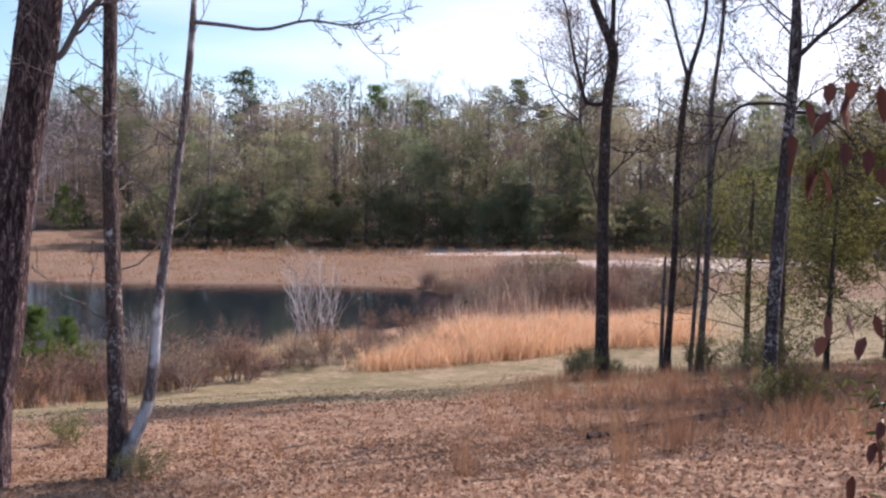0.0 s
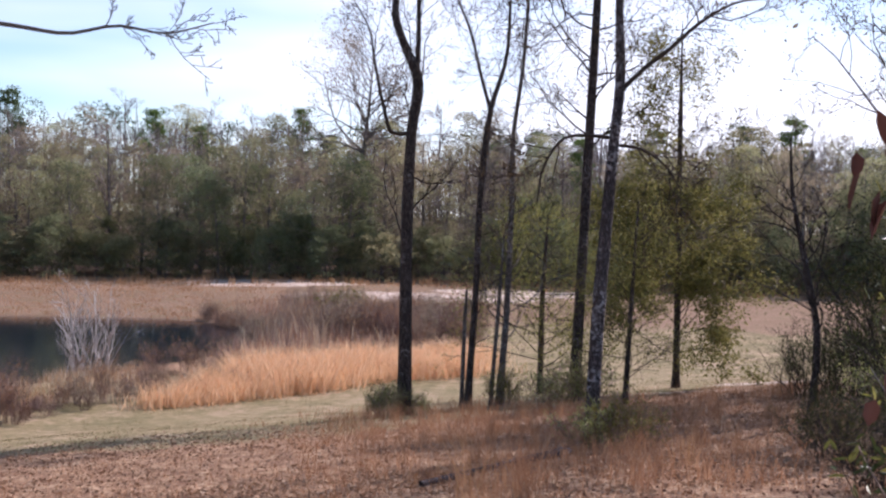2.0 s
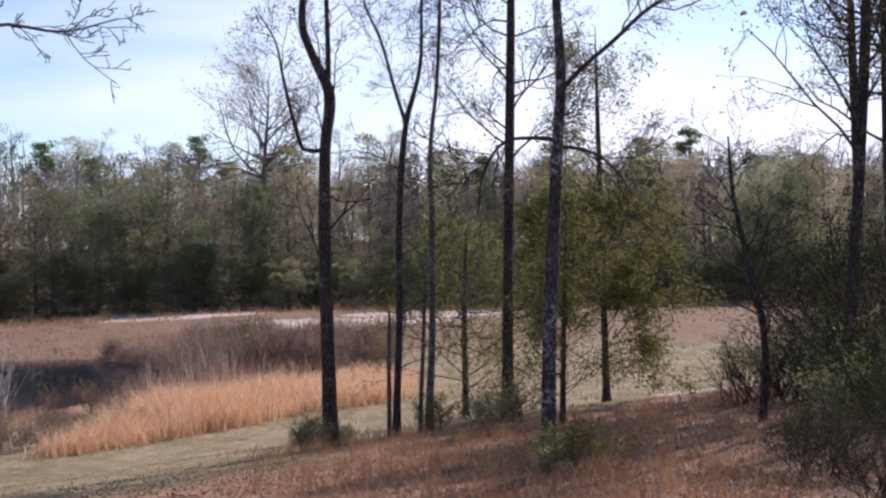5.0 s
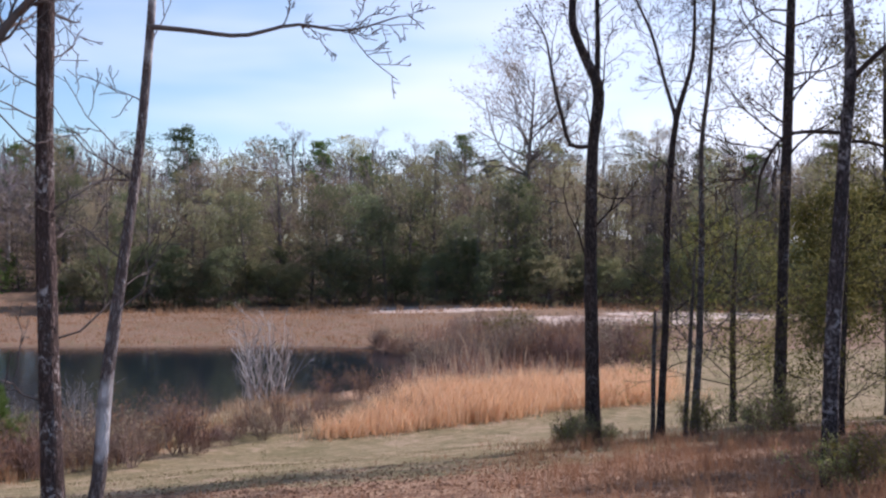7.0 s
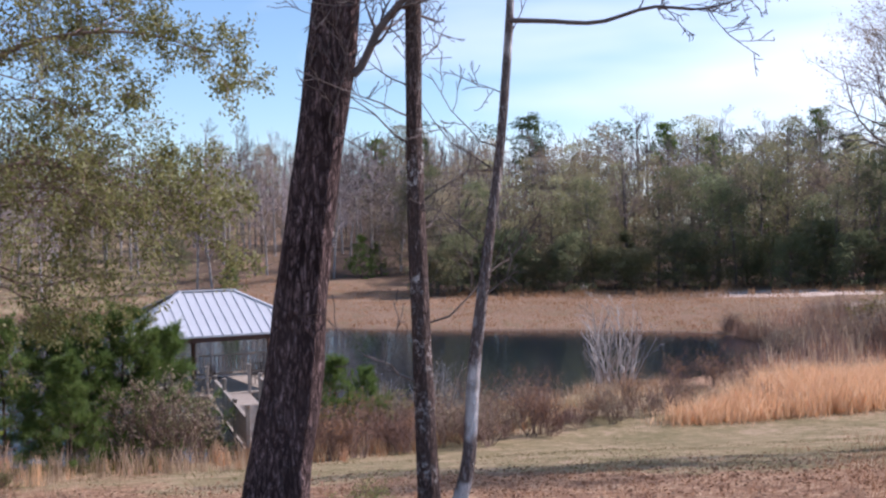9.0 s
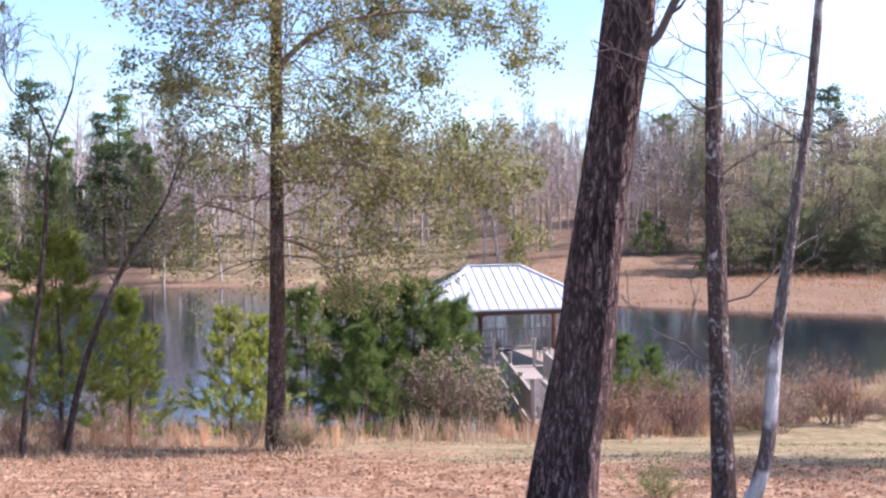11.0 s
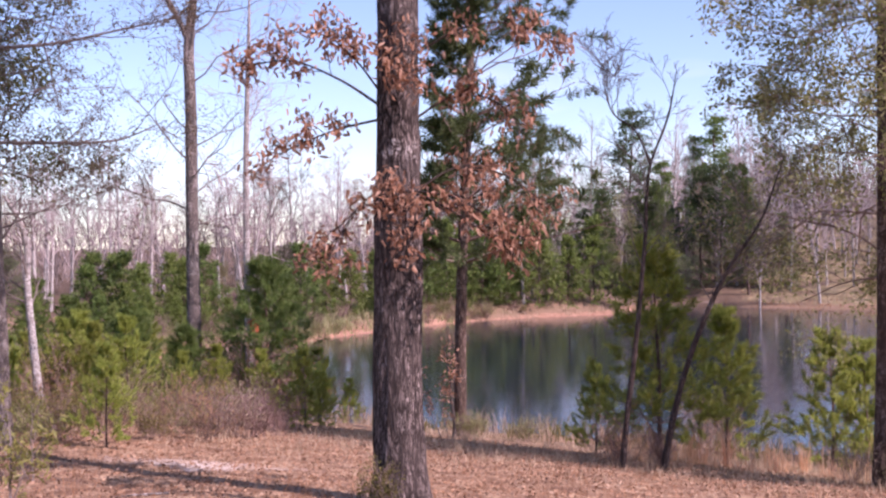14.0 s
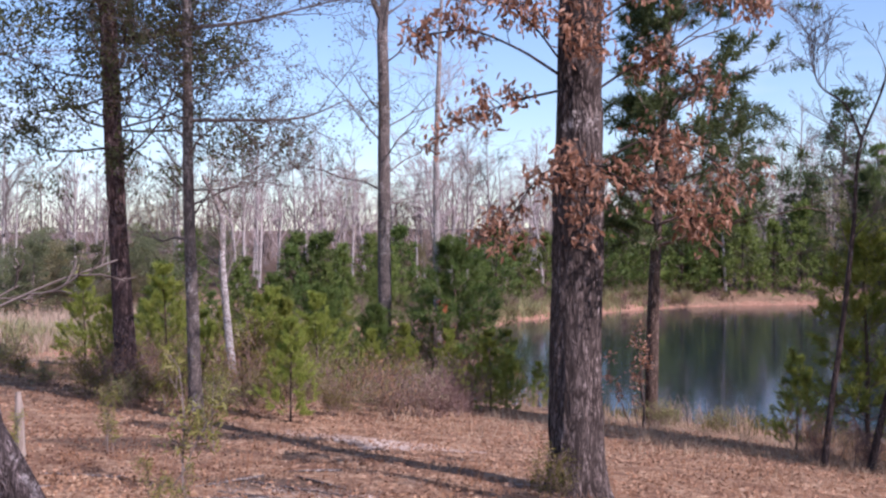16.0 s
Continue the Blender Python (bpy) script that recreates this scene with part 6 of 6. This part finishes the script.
grass_bed("bank_grass", "dry tawny grass on the bank above the water", STRAW_PALE,
          lambda x, y, az, r: (shore_distance(x, y) > 4.5) & ((-0.643 * x + 0.766 * y) > 12), 900, 0.28, 0.012, 0.7, 10, (50, 108, 17, 36), 8, 0.2)
grass_bed("bank_weeds", "green weeds and briars at the water's edge", LEAF_YELLOW,
          lambda x, y, az, r: (np.abs(shore_distance(x, y) - 2.6) < 2.2) & (r < 44), 420, 0.75, 0.03, 0.6, 11, (44, 110, 28, 44), 9, 0.25)
grass_bed("brush_grass", "straw grass standing among the waterside brush", STRAW_PALE,
          lambda x, y, az, r: (np.abs(shore_distance(x, y) - 3.0) < 1.8) & (r < 48), 420, 0.65, 0.018, 0.5, 16, (19, 41, 28, 47), 10, 0.25)
grass_bed("far_field_grass", "tawny rough grass on the far shore", STRAW_RED,
          lambda x, y, az, r: (shore_distance(x, y) > 1) & (shore_distance(x, y) < 24), 2600, 0.2, 0.06, 0.7, 17, (12, 62, 76, 122), 7, 0.5)
grass_bed("far_bank_brush", "tawny weeds and brush on the far clay bank", STRAW_PALE,
          lambda x, y, az, r: (shore_distance(x, y) > 0.15) & (shore_distance(x, y) < 9), 1200, 0.7, 0.05, 0.6, 14, (66, 118, 64, 116), 8, 0.4)
grass_bed("far_bank_weeds", "low green growth on the far bank", LEAF_FAR,
          lambda x, y, az, r: (shore_distance(x, y) > 0.15) & (shore_distance(x, y) < 9), 2600, 0.95, 0.09, 0.7, 15, (74, 118, 64, 112), 8, 0.4)
grass_bed("waterside_grass", "rusty grass along the far water's edge", STRAW_RED,
          lambda x, y, az, r: (np.abs(shore_distance(x, y) - 0.9) < 0.9) & (r > 70), 700, 0.5, 0.05, 0.4, 4, (12, 60, 70, 122), 8, 0.3)
grass_bed("field_grass", "rusty broom grass in front of the far woods", STRAW_RED,
          lambda x, y, az, r: (r > 96), 700, 0.8, 0.05, 0.3, 5, (-34, 30, 96, 104), 8, 0.35)
grass_bed("shore_grass", "brown grass between lawn and brush", STRAW_RED,
          lambda x, y, az, r: (np.abs(shore_distance(x, y) - 3.4) < 2.0) & (r < 48), 300, 0.6, 0.02, 0.45, 6, (19, 42, 28, 46), 10, 0.25)
grass_bed("marsh_grass", "straw-coloured grass on the far point", STRAW_LIGHT,
          lambda x, y, az, r: (shore_distance(x, y) > 0.3) & (shore_distance(x, y) < 22), 1300, 1.1, 0.045, 0.3, 7, (97, 120, 58, 90), 10, 0.3)
grass_bed("lawn_grass", "short dry lawn grass with green tufts", LAWN_GRASS,
          lambda x, y, az, r: ((-0.643 * x + 0.766 * y) > 14.5) & (shore_distance(x, y) > 3.5), 3200, 0.085, 0.012, 0.8, 8, (-20, 66, 15, 40), 6, 0.14)
grass_bed("lawn_weeds", "green weeds in the dry lawn", LEAF_YELLOW,
          lambda x, y, az, r: ((-0.643 * x + 0.766 * y) > 15) & (shore_distance(x, y) > 3.5), 1500, 0.06, 0.02, 0.9, 9, (-20, 50, 16, 40), 7, 0.2)


grass_bed("slope_grass", "thin rusty grass between the fallen leaves", STRAW_RED,
          lambda x, y, az, r: ((-0.643 * x + 0.766 * y) < 16), 2600, 0.2, 0.006, 0.7, 12, (-34, 112, 3.5, 19), 7, 0.09)
grass_bed("trunk_grass", "rusty dry grass round the dark trunks", STRAW_RED,
          lambda x, y, az, r: (r > 8), 560, 0.36, 0.007, 0.6, 13, (-18, 9, 8.5, 25), 16, 0.2)


def sedge_tuft(seed, tall, blades):
    rng = np.random.default_rng(seed)
    ob = thing("sedge_tuft", 0, 0, 0, "rusty orange tuft of dry broom sedge", "grass tuft", "sedge tufts on the slope")
    feet = np.column_stack([rng.normal(size=(blades, 2)) * 0.07, np.full(blades, -0.02)])
    b = Build()
    b.blades(rng, feet, np.full(blades, tall), 0.0042, 0.4)
    part("tuft", b, STRAW_RED, ob)
    return ob


sedge = Bed([sedge_tuft(301, 0.62, 60), sedge_tuft(302, 0.5, 48), sedge_tuft(303, 0.75, 70)])
for az, r, size in ((8.6, 7.0, 0.9), (8.9, 7.2, 1.0), (-1.6, 7.6, 1.0), (-3.8, 8.2, 1.1), (-4.6, 8.0, 0.9), (-3, 6.4, 1.0), (-10.8, 8.6, 1.0), (-11.2, 8.4, 0.8), (26, 10.5, 0.7), (-13, 10, 0.9)):
    sedge.put(az, r, size)
for c in range(130):
    sedge.put(-16 + 25 * shore_rng.random(), 8.5 + 13 * shore_rng.random() ** 0.8, shore_rng.uniform(0.3, 0.75))
for c in range(16):
    sedge.put(10 + 95 * shore_rng.random(), 9 + 8 * shore_rng.random(), shore_rng.uniform(0.3, 0.55))


def straw_tuft(seed, tall, blades):
    rng = np.random.default_rng(seed)
    ob = thing("straw_tuft", 0, 0, 0, "upright tuft of pale straw-coloured grass on the bank", "grass tuft", "straw tufts on the bank")
    feet = np.column_stack([rng.normal(size=(blades, 2)) * 0.1, np.full(blades, -0.02)])
    b = Build()
    b.blades(rng, feet, np.full(blades, tall), 0.011, 0.22)
    part("tuft", b, STRAW, ob)
    return ob


straws = Bed([straw_tuft(311, 0.8, 60), straw_tuft(312, 0.65, 48), straw_tuft(313, 1.0, 70)])
for c in range(28):
    az = 51 + 16 * (c + shore_rng.random()) / 28
    straws.put(az, shore_rng.uniform(20.6, 24.0), shore_rng.uniform(0.4, 0.95))
for c in range(16):
    straws.put(30 + 20 * shore_rng.random(), shore_rng.uniform(28.5, 31.5), shore_rng.uniform(0.5, 0.9))


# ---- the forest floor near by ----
def drift_shade(x, y):
    """How far the leaves are dark: brown drifts, with tree shade put into their colour."""
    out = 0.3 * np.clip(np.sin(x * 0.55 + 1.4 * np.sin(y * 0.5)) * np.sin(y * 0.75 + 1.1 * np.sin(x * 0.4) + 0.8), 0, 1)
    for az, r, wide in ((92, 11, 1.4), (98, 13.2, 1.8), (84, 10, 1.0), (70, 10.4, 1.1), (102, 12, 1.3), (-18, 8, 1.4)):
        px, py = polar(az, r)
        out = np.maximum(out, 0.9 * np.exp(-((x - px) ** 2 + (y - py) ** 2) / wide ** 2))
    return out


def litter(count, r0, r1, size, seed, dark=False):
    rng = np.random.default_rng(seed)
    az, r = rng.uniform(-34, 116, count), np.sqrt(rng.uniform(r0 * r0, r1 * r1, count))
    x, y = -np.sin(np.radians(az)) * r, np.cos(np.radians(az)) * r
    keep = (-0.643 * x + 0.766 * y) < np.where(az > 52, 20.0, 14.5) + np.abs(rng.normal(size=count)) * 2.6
    keep &= (rng.uniform(size=count) < drift_shade(x, y)) == dark
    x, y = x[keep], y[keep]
    p = np.stack([x, y, land(x, y) + rng.uniform(0.004, 0.03, len(x))], 1)
    w = rng.normal(size=p.shape) * (1, 1, 0.25)
    b = Build()
    b.leaves(rng, p, w, size, size * 0.55)
    return b


tagged(new("leaf_litter", litter(60000, 2.0, 11, 0.047, 1).mesh("leaf_litter", LITTER)), "fallen brown and tan oak leaves on the slope", "leaves", kind="stuff")
tagged(new("leaf_litter", litter(95000, 9, 26, 0.055, 2).mesh("leaf_litter", LITTER)), "fallen brown leaves under the trees", "leaves", kind="stuff")

tagged(new("leaf_litter", litter(90000, 3.0, 18, 0.042, 3, True).mesh("leaf_litter", LITTER_DARK)), "dark leaf drifts and painted shade under the trees", "leaves", kind="stuff")


def log(name, a, b, r, material, label, category, seed=1, sides=12):
    za, zb = height(*a) + r * 0.7, height(*b) + r * 0.7
    mid = ((a[0] + b[0]) / 2 + 0.08, (a[1] + b[1]) / 2, (za + zb) / 2 + 0.02)
    rows = [(0, 0, 0, r), (mid[0] - a[0], mid[1] - a[1], mid[2] - za, r * 0.85), (b[0] - a[0], b[1] - a[1], zb - za, r * 0.5)]
    ob = thing(name, a[0], a[1], za, label, category)
    part("wood", trunk_mesh(rows, sides, 20, 0.12, seed, 0.1), material, ob)
    return ob


log("fallen_log", (1.15, 11.6), (-0.35, 9.4), 0.06, BARK_LICHEN, "grey fallen log lying in the leaf litter", "log", 4)
stick_rng = random.Random(4)
for az, r, ln in ((17.5, 9.4, 0.9), (19.5, 9.0, 0.8), (16.0, 9.8, 0.6), (22.5, 10.5, 0.7), (70, 10.6, 0.5), (73, 11.8, 0.8), (92, 11.5, 1.1), (101, 10.2, 1.0), (98, 11.0, 0.7), (-6, 7.5, 0.6), (4, 6.6, 0.5), (12, 7.4, 0.7), (92.6, 11.1, 1.2), (90.5, 11.6, 0.8), (93.8, 10.4, 0.9), (95.5, 9.4, 1.3), (88.5, 12.2, 0.6), (91.4, 10.2, 0.7)):
    x, y = polar(az, r)
    t = stick_rng.uniform(0, 6.3)
    log("dead_stick", (x, y), (x + math.cos(t) * ln, y + math.sin(t) * ln), 0.013, BARK_GREY, "grey dead stick on the fallen leaves", "stick", int(r * 10), 6)


def rock(x, y, r):
    bm = bmesh.new()
    bmesh.ops.create_icosphere(bm, subdivisions=3, radius=r)
    for v in bm.verts:
        v.co *= 1 + 0.35 * noise.noise(v.co * 9)
        v.co.z *= 0.6
    me = bpy.data.meshes.new("rock")
    bm.to_mesh(me)
    bm.free()
    me.materials.append(STONE)
    ob = new("rock", me)
    ob.location = (x, y, height(x, y) + r * 0.2)
    return tagged(ob, "small pale rock half sunk in leaves", "rock")


rock(0.62, 3.5, 0.08)


def bird_box(x, y, z, turn):
    ob = thing("bird_box", x, y, z, "small red bird house fixed to a pale trunk", "bird house", turn=turn)
    b = Build()
    b.box((0, 0, -0.13), (0, 0, 0.13), 0.2, 0.2, (0, 1, 0))
    part("body", b, RED_PAINT, ob, smooth=False)
    for sgn in (-1, 1):
        b = Build()
        b.box((sgn * 0.07, -0.16, 0.17), (sgn * 0.07, 0.16, 0.17), 0.19, 0.02, (sgn * 0.5, 0, 1))
        part("roof_panel", b, RED_PAINT, ob, smooth=False)
    b = Build()
    b.tube([(0, -0.098, 0.02), (0, -0.112, 0.02)], [0.03, 0.03], 12)
    part("entrance", b, BARK_DARK, ob)
    b = Build()
    b.box((0, -0.1, -0.09), (0, -0.2, -0.09), 0.02, 0.02)
    part("perch", b, BARK_DARK, ob, smooth=False)


bird_box(-27.7, 2.58, 5.05, 85)
